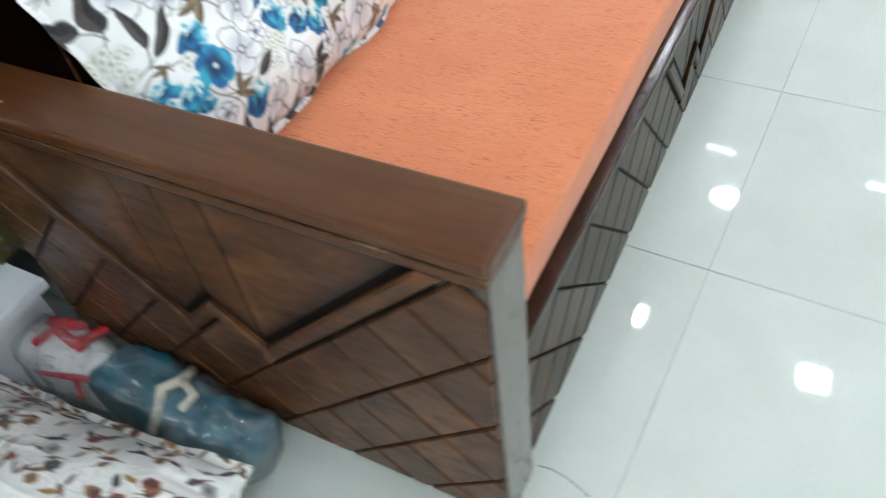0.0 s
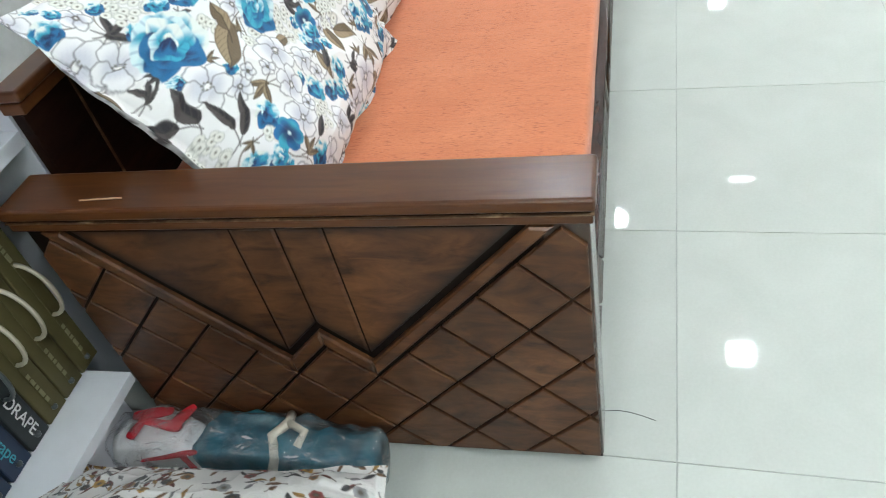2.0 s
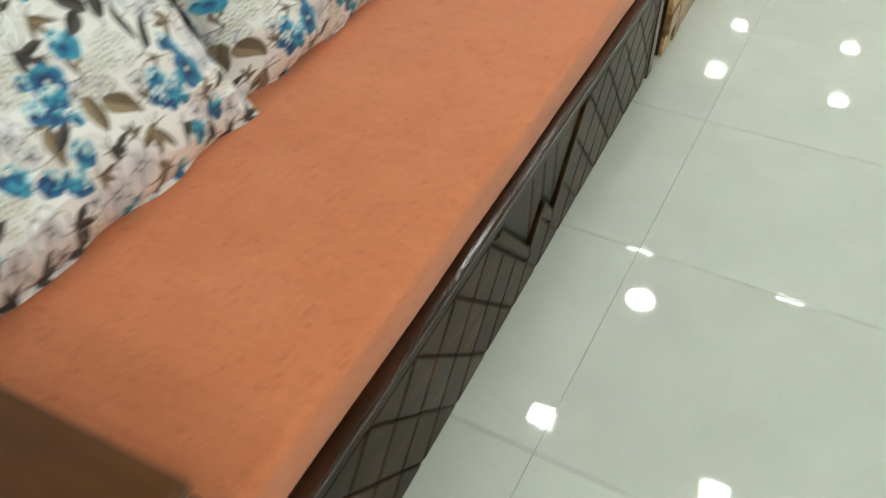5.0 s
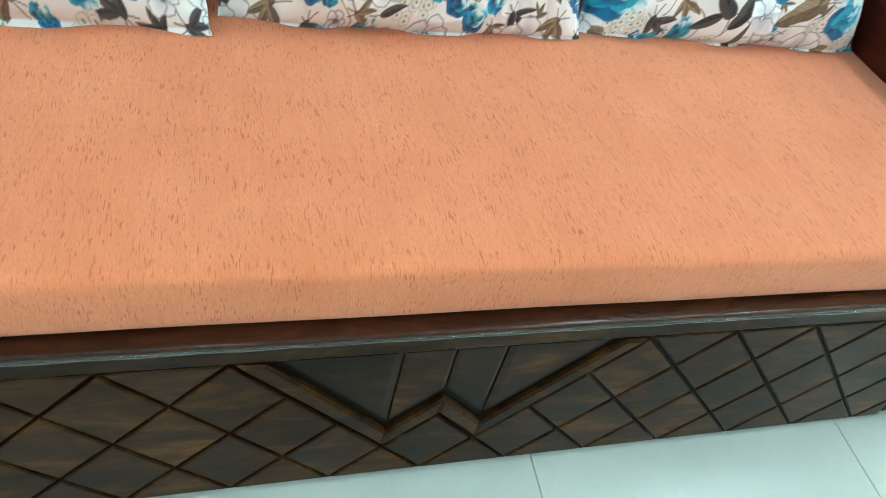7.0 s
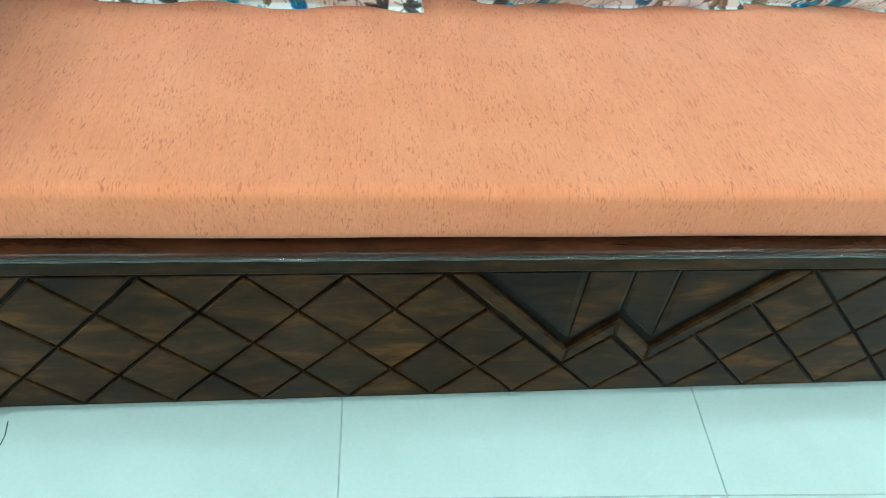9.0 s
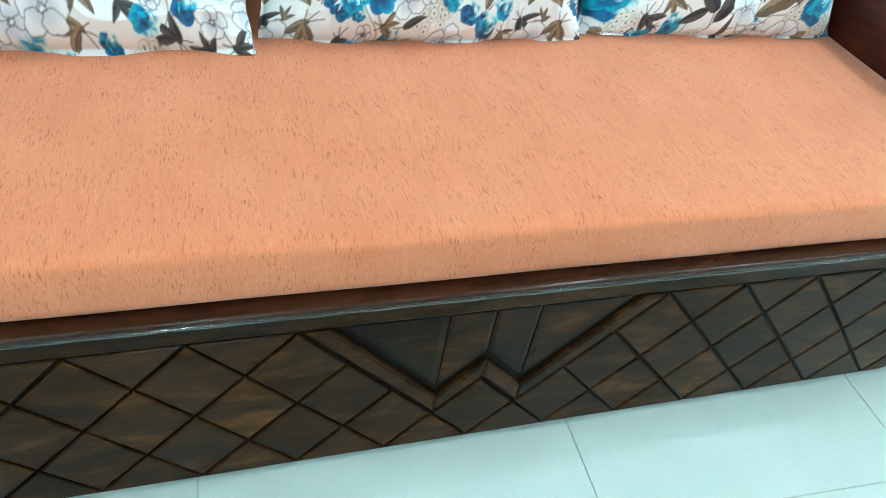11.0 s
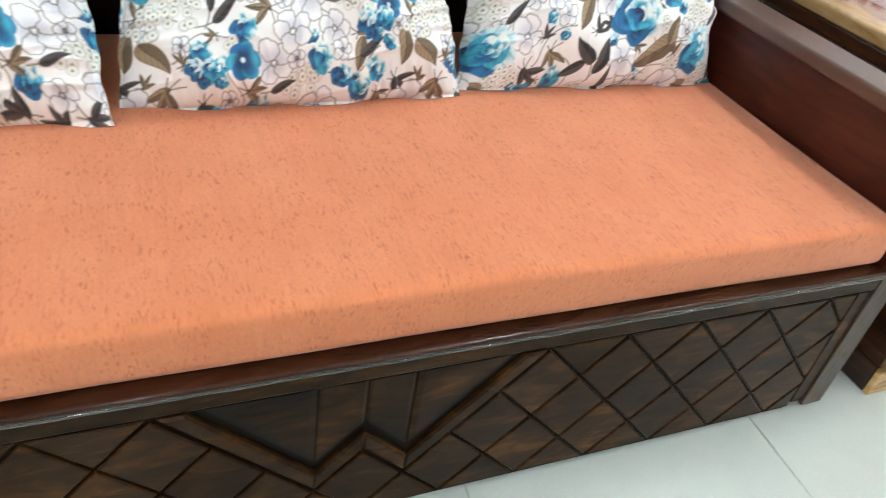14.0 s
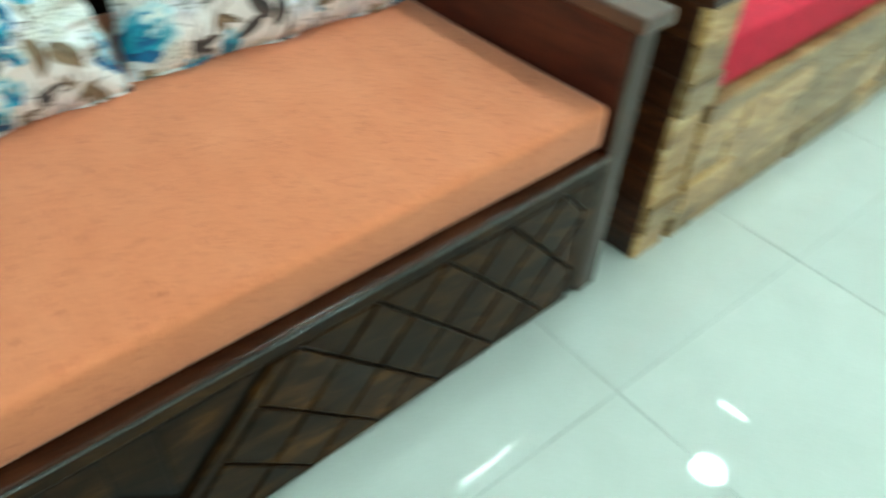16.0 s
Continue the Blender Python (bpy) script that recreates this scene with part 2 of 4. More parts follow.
def thing(name, label, category, group="", at=(0, 0, 0)):
    ob = new(name)
    ob.empty_display_size = 0.05
    ob.location = at
    return tagged(ob, label, category, group)


def cuboid(bm, x0, x1, y0, y1, z0, z1, bevel=0.0, seg=2):
    v = [bm.verts.new((x, y, z)) for z in (z0, z1) for y in (y0, y1) for x in (x0, x1)]
    f = [(0, 2, 3, 1), (4, 5, 7, 6), (0, 1, 5, 4), (2, 6, 7, 3), (0, 4, 6, 2), (1, 3, 7, 5)]
    faces = [bm.faces.new([v[i] for i in q]) for q in f]
    if bevel:
        edges = list({e for q in faces for e in q.edges})
        bmesh.ops.bevel(bm, geom=edges, offset=bevel, segments=seg, profile=0.5, affect="EDGES")


def box(*a, **k):
    bm = bmesh.new()
    cuboid(bm, *a, **k)
    return bm


def tube(bm, pts, r, sides=8, closed=False):
    """A round rod along points."""
    pts = [Vector(p) for p in pts]
    rings = []
    for i, p in enumerate(pts):
        a = pts[i - 1] if (i or closed) else p
        b = pts[(i + 1) % len(pts)] if (i + 1 < len(pts) or closed) else p
        d = (b - a).normalized()
        s = d.orthogonal().normalized() if not rings else (side - d * side.dot(d)).normalized()
        side = s
        u = d.cross(s)
        rings.append([bm.verts.new(p + (s * math.cos(k * 2 * math.pi / sides) + u * math.sin(k * 2 * math.pi / sides)) * r) for k in range(sides)])
    for i in range(len(rings) - (0 if closed else 1)):
        a, b = rings[i], rings[(i + 1) % len(rings)]
        for k in range(sides):
            bm.faces.new((a[k], a[(k + 1) % sides], b[(k + 1) % sides], b[k]))
    if not closed:
        bm.faces.new(rings[0][::-1])
        bm.faces.new(rings[-1])


def clip(poly, a, b, c):
    """The part of a convex polygon where a*u + b*v <= c."""
    out = []
    for (p, q) in zip(poly, poly[1:] + poly[:1]):
        dp, dq = a * p[0] + b * p[1] - c, a * q[0] + b * q[1] - c
        if dp <= 0:
            out.append(p)
        if (dp < -1e-9 and dq > 1e-9) or (dp > 1e-9 and dq < -1e-9):
            k = dp / (dp - dq)
            out.append((p[0] + k * (q[0] - p[0]), p[1] + k * (q[1] - p[1])))
    return out


def inset(poly, g):
    """A convex polygon, counter-clockwise, with each side moved in by g."""
    out = poly
    for p, q in zip(poly, poly[1:] + poly[:1]):
        dx, dy = q[0] - p[0], q[1] - p[1]
        n = math.hypot(dx, dy)
        if n < 1e-6:
            continue
        a, b = dy / n, -dx / n
        out = clip(out, a, b, a * p[0] + b * p[1] - g)
        if len(out) < 3:
            return []
    return out


def slab(poly, place, low, top, edge=0.0012, edge_dark=0.0):
    """A flat piece on polygon poly from depth low up to top, with a small chamfer; place(u, v, d) gives the world."""
    inner = inset(poly, edge)
    if len(inner) != len(poly):
        return None
    bm = bmesh.new()
    rings = [[bm.verts.new(place(u, v, d)) for u, v in pts] for pts, d in ((poly, low), (poly, top - edge), (inner, top))]
    n = len(poly)
    for a, b in zip(rings, rings[1:]):
        for k in range(n):
            bm.faces.new((a[k], a[(k + 1) % n], b[(k + 1) % n], b[k]))
    core = inset(inner, edge_dark) if edge_dark else []
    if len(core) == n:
        tint = bm.verts.layers.float_color.new("edge_dark")
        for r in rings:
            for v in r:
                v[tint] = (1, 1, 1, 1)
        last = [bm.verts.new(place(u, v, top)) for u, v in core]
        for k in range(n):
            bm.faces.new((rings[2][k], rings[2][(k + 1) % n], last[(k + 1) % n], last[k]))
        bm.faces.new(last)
    else:
        bm.faces.new(rings[2])
    return bm


def carved(parent, put, u0, u1, z0, z1, nu, nz, down, mat, pitch, tall, rise_gaps=None, fall_gap=None):
    """A panel of diamond pieces, with a double peak band: nu, nz is the upper end of the band's outer line, down the steps
    that it falls, pitch the width of a diamond and tall its height over its width. rise_gaps: the uneven spaces of the
    two sets of grooves above the band's lines, fall_gap: those below."""
    def place(u, v, d):
        return put(u, v * tall, d)

    z0, z1, nz = z0 / tall, z1 / tall, nz / tall
    h = pitch / 2
    mid = nu + (2 * down + 1) * h          # the middle of the band
    low = nz - down * pitch                # its lower points

    def outer(u, lift=0.0):
        d = abs(u - mid)
        return (low + h - d if d < h else low + d - h) + lift

    # backing board, dark
    bm = bmesh.new()
    pts = [(u0, z0 - 0.007), (u1, z0 - 0.007), (u1, z1 + 0.004), (u0, z1 + 0.004)]
    f = [[bm.verts.new(place(u, v, d)) for u, v in pts] for d in (-0.020, -0.0065)]
    bm.faces.new(f[1])
    bm.faces.new(f[0][::-1])
    for k in range(4):
        bm.faces.new((f[0][k], f[0][(k + 1) % 4], f[1][(k + 1) % 4], f[1][k]))
    board = part("backing_board", bm, GROOVE, parent)
    # square pieces
    ups = rise_gaps or ((pitch,) * 16,) * 2
    falls = [fall_gap or pitch] * 16
    lines = []
    for start, gaps in zip((low + mid - h, low - mid - h), ups):
        above = [start + x for x in np.cumsum((0,) + tuple(gaps))]
        below = [start - x for x in np.cumsum(falls)]
        lines.append(sorted(below + above))
    for a0, a1 in zip(lines[0], lines[0][1:]):
        for b0, b1 in zip(lines[1], lines[1][1:]):
            poly = [((p - q) / 2, (p + q) / 2) for p, q in ((a0, b0), (a1, b0), (a1, b1), (a0, b1))]
            cu, cz = sum(p[0] for p in poly) / 4, sum(p[1] for p in poly) / 4
            if cz > outer(cu) - 0.01:
                continue
            for a, b, c in ((-1, 0, -u0), (1, 0, u1), (0, -1, -z0), (0, 1, z1)):
                if len(poly) > 2:
                    poly = clip(poly, a, b, c)
            if len(poly) < 3:
                continue
            poly = inset(poly, 0.0026)
            poly = [p for p, q in zip(poly, poly[1:] + poly[:1]) if math.hypot(p[0] - q[0], p[1] - q[1]) > 0.003]
            if len(poly) < 3:
                continue
            bm = slab(poly, place, -0.0075, 0.0, 0.0018)
            if bm:
                part("diamond_tile", bm, mat, parent)
    # the raised band: its four legs, mitred
    lift0, lift1 = 0.0095, 0.042
    span = (nz - low)
    us = [mid - h - span, mid - h, mid, mid + h, mid + h + span]
    for a, b in zip(us, us[1:]):
        poly = [(a, outer(a, lift0)), (b, outer(b, lift0)), (b, outer(b, lift1)), (a, outer(a, lift1))]
        poly = clip(poly, 0, 1, z1 - 0.002)
        if len(poly) > 2:
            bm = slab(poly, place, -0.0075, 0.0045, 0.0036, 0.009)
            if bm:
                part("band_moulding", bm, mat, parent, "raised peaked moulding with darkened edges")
    # inner fan of upright boards above the band
    lift = lift1 + 0.018
    rise = z1 - 0.002
    cuts = [mid - h - (rise - low - lift), mid - h, mid, mid + h, mid + h + (rise - low - lift)]
    for a, b in zip(cuts, cuts[1:]):
        # a board whose colour darkens towards the band and under the rail
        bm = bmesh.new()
        tint = bm.verts.layers.float_color.new("edge_dark")
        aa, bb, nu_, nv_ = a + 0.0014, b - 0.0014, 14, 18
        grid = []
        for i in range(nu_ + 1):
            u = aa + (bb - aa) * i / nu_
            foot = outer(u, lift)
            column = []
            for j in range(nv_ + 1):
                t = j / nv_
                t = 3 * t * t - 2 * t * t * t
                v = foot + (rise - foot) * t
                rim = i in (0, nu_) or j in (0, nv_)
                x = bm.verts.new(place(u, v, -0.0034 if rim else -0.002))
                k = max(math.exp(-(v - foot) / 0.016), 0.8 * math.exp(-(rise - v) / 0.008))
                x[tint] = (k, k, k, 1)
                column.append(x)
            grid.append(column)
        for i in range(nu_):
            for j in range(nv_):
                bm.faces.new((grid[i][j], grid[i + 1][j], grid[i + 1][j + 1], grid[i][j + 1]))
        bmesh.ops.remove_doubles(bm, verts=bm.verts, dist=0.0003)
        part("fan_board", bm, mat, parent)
    return board


# ---- room ----
X0, X1, Y0, Y1 = -3.4, 11.4, -6.0, 1.30
tagged(new("wall_north", finish("wall_north", box(X0, X1, Y1, Y1 + 0.15, 0, CEILING_Z), WALL_PAINT)), "plain white painted showroom wall behind the furniture", "wall", kind="structure")
tagged(new("wall_south", finish("wall_south", box(X0, X1, Y0 - 0.15, Y0, 0, CEILING_Z), WALL_PAINT)), "plain white painted showroom wall", "wall", kind="structure")
tagged(new("wall_west", finish("wall_west", box(X0 - 0.15, X0, Y0 - 0.15, Y1 + 0.15, 0, CEILING_Z), WALL_PAINT)), "plain white painted end wall", "wall", kind="structure")
tagged(new("wall_east", finish("wall_east", box(X1, X1 + 0.15, Y0 - 0.15, Y1 + 0.15, 0, CEILING_Z), WALL_PAINT)), "plain white painted end wall", "wall", kind="structure")
tagged(new("ceiling", finish("ceiling", box(X0 - 0.15, X1 + 0.15, Y0 - 0.15, Y1 + 0.15, CEILING_Z, CEILING_Z + 0.15), CEIL_PAINT)), "flat white showroom ceiling with recessed lights", "ceiling", kind="structure")
floor = tagged(new("floor", finish("floor", box(X0, X1, Y0, Y1, -0.12, -0.0025), GROUT)), "polished pale vitrified floor tiles with thin grey joints", "floor", kind="structure")


def ceiling_light(x, y, size, shape="square"):
    t = thing("ceiling_light", "small square recessed white LED ceiling light" if shape == "square" else "round recessed white LED ceiling light", "ceiling light", "recessed ceiling lights", (x, y, CEILING_Z))
    s = size / 2
    if shape == "square":
        bm = bmesh.new()
        w = 0.016
        for a in ((-s - w, s + w, -s - w, -s), (-s - w, s + w, s, s + w), (-s - w, -s, -s, s), (s, s + w, -s, s)):
            cuboid(bm, *a, -0.008, -0.0005)
        part("frame", bm, LAMINATE, t)
        part("diffuser", box(-s, s, -s, s, -0.005, -0.0008), LED, t, "glowing white diffuser")
    else:
        bm = bmesh.new()
        bmesh.ops.create_cone(bm, cap_ends=True, segments=32, radius1=s, radius2=s, depth=0.004, matrix=Matrix.Translation((0, 0, -0.003)))
        part("diffuser", bm, LED, t, "glowing white diffuser")
        bm = bmesh.new()
        ring = [(math.cos(k * math.pi / 16) * (s + 0.008), math.sin(k * math.pi / 16) * (s + 0.008), -0.004) for k in range(32)]
        tube(bm, ring, 0.007, 6, True)
        part("frame", bm, LAMINATE, t)


for x, y in ((2.71, -0.766), (2.787, 0.401), (7.94, 0.29), (9.21, 0.24), (9.13, -1.02), (7.85, -1.006)):
    ceiling_light(x, y, 0.15)
# unseen lamps added to the west, on the spacing of the known pairs
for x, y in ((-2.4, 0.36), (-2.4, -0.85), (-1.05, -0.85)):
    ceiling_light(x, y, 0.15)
# two unseen lamp rows added in front of the furniture to brighten it
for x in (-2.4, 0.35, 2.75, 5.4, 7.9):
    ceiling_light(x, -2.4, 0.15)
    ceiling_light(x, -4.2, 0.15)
ceiling_light(4.135, 0.092, 0.19, "round")


def tube_light(x0, x1, y):
    t = thing("tube_light", "slim white linear ceiling tube light", "ceiling light", "linear ceiling lights", ((x0 + x1) / 2, y, CEILING_Z))
    s = (x1 - x0) / 2
    part("housing", box(-s - 0.01, s + 0.01, -0.02, 0.02, -0.018, -0.0005, bevel=0.003), LAMINATE, t)
    part("diffuser", box(-s, s, -0.013, 0.013, -0.030, -0.0185, bevel=0.005), TUBE, t, "glowing white tube")


tube_light(2.83, 3.50, 1.02)


def slot_light(x, y):
    t = thing("slot_light", "short narrow white slot light in the ceiling", "ceiling light", "linear ceiling lights", (x, y, CEILING_Z))
    part("housing", box(-0.035, 0.035, -0.11, 0.11, -0.012, -0.0005, bevel=0.003), LAMINATE, t)
    part("diffuser", box(-0.013, 0.013, -0.10, 0.10, -0.018, -0.0125), SLOT, t, "glowing white diffuser")


slot_light(4.66, 0.246)
slot_light(4.606, -0.955)


# ---- day bed ----
bed = thing("daybed", "dark walnut wooden daybed with carved diamond panels and salmon seat", "daybed")
BL, D = 1.985, 0.865      # length and depth
IN0, IN1 = 0.0955, 1.9245  # between the arms
FRONT_Z0, FRONT_Z1 = 0.022, 0.317

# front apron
carved(bed, lambda u, v, d: (u, -d, v), IN0, 1.895, FRONT_Z0, FRONT_Z1, 0.7625, 0.313, 1.5, WALNUT_SHADED, 0.1338, 1.075)
part("apron_stile", box(1.8955, IN1, 0.0, 0.02, 0.036, FRONT_Z1, bevel=0.001), WALNUT_SHADED, bed)
part("apron_core", box(IN0, IN1, 0.0205, 0.036, 0.040, 0.3205), WALNUT_SHADED, bed)
part("front_rail", box(IN0, IN1, -0.003, 0.05, 0.3215, 0.3490, bevel=0.002), WALNUT_SHADED, bed)
part("rail_groove", box(IN0, IN1, 0.001, 0.05, 0.3172, 0.3213), GROOVE, bed)
part("rail_fillet", box(IN0, IN1, -0.0020, 0.05, 0.3492, 0.3536), BAND_WOOD, bed)
bm = bmesh.new()
tube(bm, [(IN0 + (IN1 - IN0) * k / 60, -0.0045 + 0.0006 * math.sin(k * 1.9), 0.3512 + 0.0003 * math.sin(k * 2.7)) for k in range(61)], 0.0030, 12)
part("rail_bead", bm, GLOSS_BEAD, bed, "glossy dark half-round bead", True)
bm = bmesh.new()
cuboid(bm, IN0, IN1, -0.009, 0.08, 0.3538, 0.3650, bevel=0.0045, seg=3)
part("rail_lip", bm, RAIL_WOOD, bed, "rounded varnished lip of the front rail", True)
part("seat_board", box(0.096, IN1, 0.0805, D - 0.08, 0.335, 0.3630), MAHOGANY, bed)


def arm(x, s, carve, thick, over, top=0.578, deep=0.05):
    """An armrest whose outer face is at x; s: +1 if the bed lies to +x of it; over: the cap's inner overhang."""
    def P(d):
        return x + s * d

    def bx(a, b, *rest, **k):
        return box(min(P(a), P(b)), max(P(a), P(b)), *rest, **k)

    part("arm_post", bx(0.008, thick, -0.012 if carve else -0.004, deep, 0.022, top, bevel=0.0025), POST_WOOD if carve else RIGHT_POST, bed, "plain varnished front edge of the armrest")
    part("arm_panel", bx(0.022, 0.038 if carve else thick - 0.0015, deep + 0.0005, D - 0.01, 0.035, top), MAHOGANY, bed, "smooth reddish inner armrest panel")
    if carve:
        part("arm_moulding", bx(-0.003, thick + over - 0.005, -0.017, D + 0.004, top + 0.0025, top + 0.0180, bevel=0.003), CAP_WOOD, bed)
        part("cap_bead", bx(-0.0050, thick + over - 0.0030, -0.0190, D + 0.0060, top + 0.0182, top + 0.0206, bevel=0.0009), WORN_GLINT, bed, "worn pale bead under the cap")
        part("cap_groove", bx(-0.0005, thick + over - 0.0060, -0.0145, D + 0.002, top + 0.0207, top + 0.0243), GROOVE, bed)
    bm = bx(-0.007, thick + over, -0.021, D + 0.008, top + (0.0244 if carve else 0.001), top + (0.046 if carve else 0.030), bevel=0.006, seg=3)
    part("arm_cap", bm, CAP_WOOD if carve else SATIN_CAP, bed, "polished flat armrest cap")
    if carve:
        carved(bed, lambda u, v, d: (0.002 - s * d, u, v), -0.010, D - 0.01, 0.022, 0.576, -0.0125, 0.612, 2.5, WALNUT_LIT, 0.147, 1.03, ((0.147, 0.116, 0.13, 0.13, 0.13, 0.13), (0.147, 0.13, 0.133, 0.133, 0.133, 0.133)), 0.1445)
    else:
        part("arm_outer_board", bx(0.002, 0.0215, deep + 0.0005, D - 0.01, 0.05, top), WALNUT_LIT, bed)
    for y in (0.03, D - 0.08):
        part("foot", bx(0.02, thick - 0.004, y, y + 0.04, 0.0, 0.0217, bevel=0.002), BLACK, bed, "small black foot")


arm(0.0, 1, True, 0.095, -0.005)
arm(BL, -1, False, 0.060, 0.014, 0.584, 0.006)

# backrest between the arms
BY0, BY1 = 0.818, 0.850
part("backrest_panel", box(0.10, IN1, BY0 + 0.006, BY1 - 0.006, 0.20, 0.725), BACK_WOOD, bed, "dark upright backrest board")
part("backrest_moulding", box(0.098, IN1 - 0.001, BY0 - 0.003, BY1 + 0.006, 0.7255, 0.744, bevel=0.002), CAP_WOOD, bed)
part("backrest_cap", box(0.0965, IN1 - 0.0005, BY0 - 0.009, BY1 + 0.010, 0.7465, 0.766, bevel=0.005, seg=3), CAP_WOOD, bed, "polished backrest cap")
part("backrest_post", box(0.096, 0.150, BY0 + 0.001, BY0 + 0.0055, 0.46, 0.725), BACK_WOOD, bed)
part("backrest_post", box(BL - 0.100, IN1 - 0.001, BY0 + 0.001, BY0 + 0.0055, 0.46, 0.725), BACK_WOOD, bed)
# the first two beads are coloured pale to paint in bright groove glints
for k in range(9):
    part("backrest_bead", box(0.22 + k * 0.19, 0.224 + k * 0.19, BY0 + 0.003, BY0 + 0.0065, 0.46, 0.72), WORN_GLINT if k < 2 else BACK_WOOD, bed, "thin bead in a pale glint colour" if k < 2 else "")
part("scratch", slab([(0.020, 0.66), (0.0235, 0.663), (0.0195, 0.735), (0.0165, 0.732)], lambda u, v, d: (u, v, 0.6238 + d), 0.0, 0.0009, 0.0003), SCRATCH, bed, "pale scratch worn into the cap")


# ---- seat mattress ----
def soft_box(x0, x1, y0, y1, z0, z1, r, nx, ny, seed, sag=0.004):
    """A cushion block with rounded edges and gentle unevenness."""
    bm = bmesh.new()
    cuboid(bm, x0, x1, y0, y1, z0, z1)
    for axis, n, a, b in ((0, nx, x0, x1), (1, ny, y0, y1)):
        for k in range(1, n):
            co, no = [0, 0, 0], [0, 0, 0]
            co[axis], no[axis] = a + (b - a) * k / n, 1
            bmesh.ops.bisect_plane(bm, geom=bm.verts[:] + bm.edges[:] + bm.faces[:], plane_co=co, plane_no=no)
    edges = [e for e in bm.edges if e.calc_face_angle(0) > 1.0]
    bmesh.ops.bevel(bm, geom=edges, offset=r, segments=4, profile=0.5, affect="EDGES")
    for v in bm.verts:
        p = v.co
        n = noise.noise(Vector((p.x * 2.2 + seed, p.y * 2.2, p.z * 4)))
        m = noise.noise(Vector((p.x * 9 + seed, p.y * 9, p.z * 9)))
        if p.z > z0 + 0.02:
            p.z += sag * n + 0.0012 * m
        if p.y < y0 + 0.02:
            p.y += 0.003 * noise.noise(Vector((p.x * 3, seed, 0)))
    return bm


mattress = new("seat_cushion", finish("seat_cushion", soft_box(0.098, IN1 - 0.002, 0.011, BY0 - 0.012, 0.3655, 0.451, 0.016, 60, 26, 3.1), SEAT, True))
tagged(mattress, "long salmon orange slub fabric seat cushion on the daybed", "seat cushion")


# ---- printed fabric ----
def smooth(x, a, b):
    t = np.clip((x - a) / (b - a), 0, 1)
    return t * t * (3 - 2 * t)


def towards(col, mask, colour):
    """Lay a colour over rows of colours."""
    col += mask[:, None] * (np.asarray(colour) - col)


NAVY_INK, BLUE, TEAL, PALE = (0.005, 0.024, 0.10), (0.008, 0.155, 0.36), (0.045, 0.41, 0.57), (0.70, 0.86, 0.87)
TAUPE, UMBER, INK, OCHRE = (0.36, 0.27, 0.165), (0.11, 0.072, 0.038), (0.010, 0.009, 0.014), (0.30, 0.20, 0.07)
WHITE, LILAC, PENCIL = (0.90, 0.90, 0.91), (0.62, 0.63, 0.70), (0.045, 0.045, 0.06)
SOFT = 0.0009


def local(U, V, u, v, turn, period, reach):
    """Rows of the cloth within reach of a motif, and their places in its own directions."""
    du = U - u
    if period:
        du = (du + period / 2) % period - period / 2
    dv = V - v
    near = np.flatnonzero((np.abs(du) < reach) & (np.abs(dv) < reach))
    du, dv = du[near], dv[near]
    c, s = math.cos(radians(turn)), math.sin(radians(turn))
    return near, du * c + dv * s, dv * c - du * s


def paint_rose(img, U, V, u, v, r, turn, period):
    """Overlapping watercolour petals from the outside in: some pale, some deep blue, dark in the folds."""
    near, px, py = local(U, V, u, v, turn, period, 1.3 * r)
    if not len(near):
        return
    rng = random.Random(int(r * 1e5 + turn))
    col = img[near]
    rings = ((6, 0.60, 0.50), (5, 0.40, 0.42), (4, 0.22, 0.33), (2, 0.06, 0.2)) if r > 0.03 else ((5, 0.55, 0.52), (3, 0.22, 0.40))
    for level, (count, away, size) in enumerate(rings):
        for k in range(count):
            a = 2 * math.pi * (k + rng.uniform(-0.25, 0.25)) / count + away * 9
            ca, sa = math.cos(a), math.sin(a)
            cx, cy = ca * away * r, sa * away * r
            out = ((px - cx) * ca + (py - cy) * sa) / (size * r * rng.uniform(0.8, 1.15))
            side = (-(px - cx) * sa + (py - cy) * ca) / (size * r * rng.uniform(0.95, 1.35))
            d = np.hypot(out, side) + 0.10 * np.sin(4 * side + k + level)
            mask = smooth(1 - d, -0.02, 0.09)
            light = 0.5 + 0.5 * math.sin(a + radians(turn) + 0.6) + rng.uniform(-0.3, 0.3)
            body, lip = ((TEAL, PALE) if light > 0.52 else (BLUE, TEAL) if light > 0.22 else (NAVY_INK, BLUE))
            t = np.clip((out + 1) / 2 + 0.15 * np.sin(side * 5 + k), 0, 1)
            tint = np.ones((len(px), 3)) * body
            towards(tint, smooth(t, 0.35, 0.85), lip)
            towards(tint, smooth(np.sin(side * 9 + 2 * out + k), 0.55, 1) * 0.35, BLUE)
            towards(tint, smooth(0.36 - t, 0, 0.3) * 0.9, NAVY_INK)
            if light > 0.8:
                towards(tint, smooth(t, 0.55, 0.8) * 0.8, (0.88, 0.90, 0.84))
            col += mask[:, None] * (tint - col)
    img[near] = col


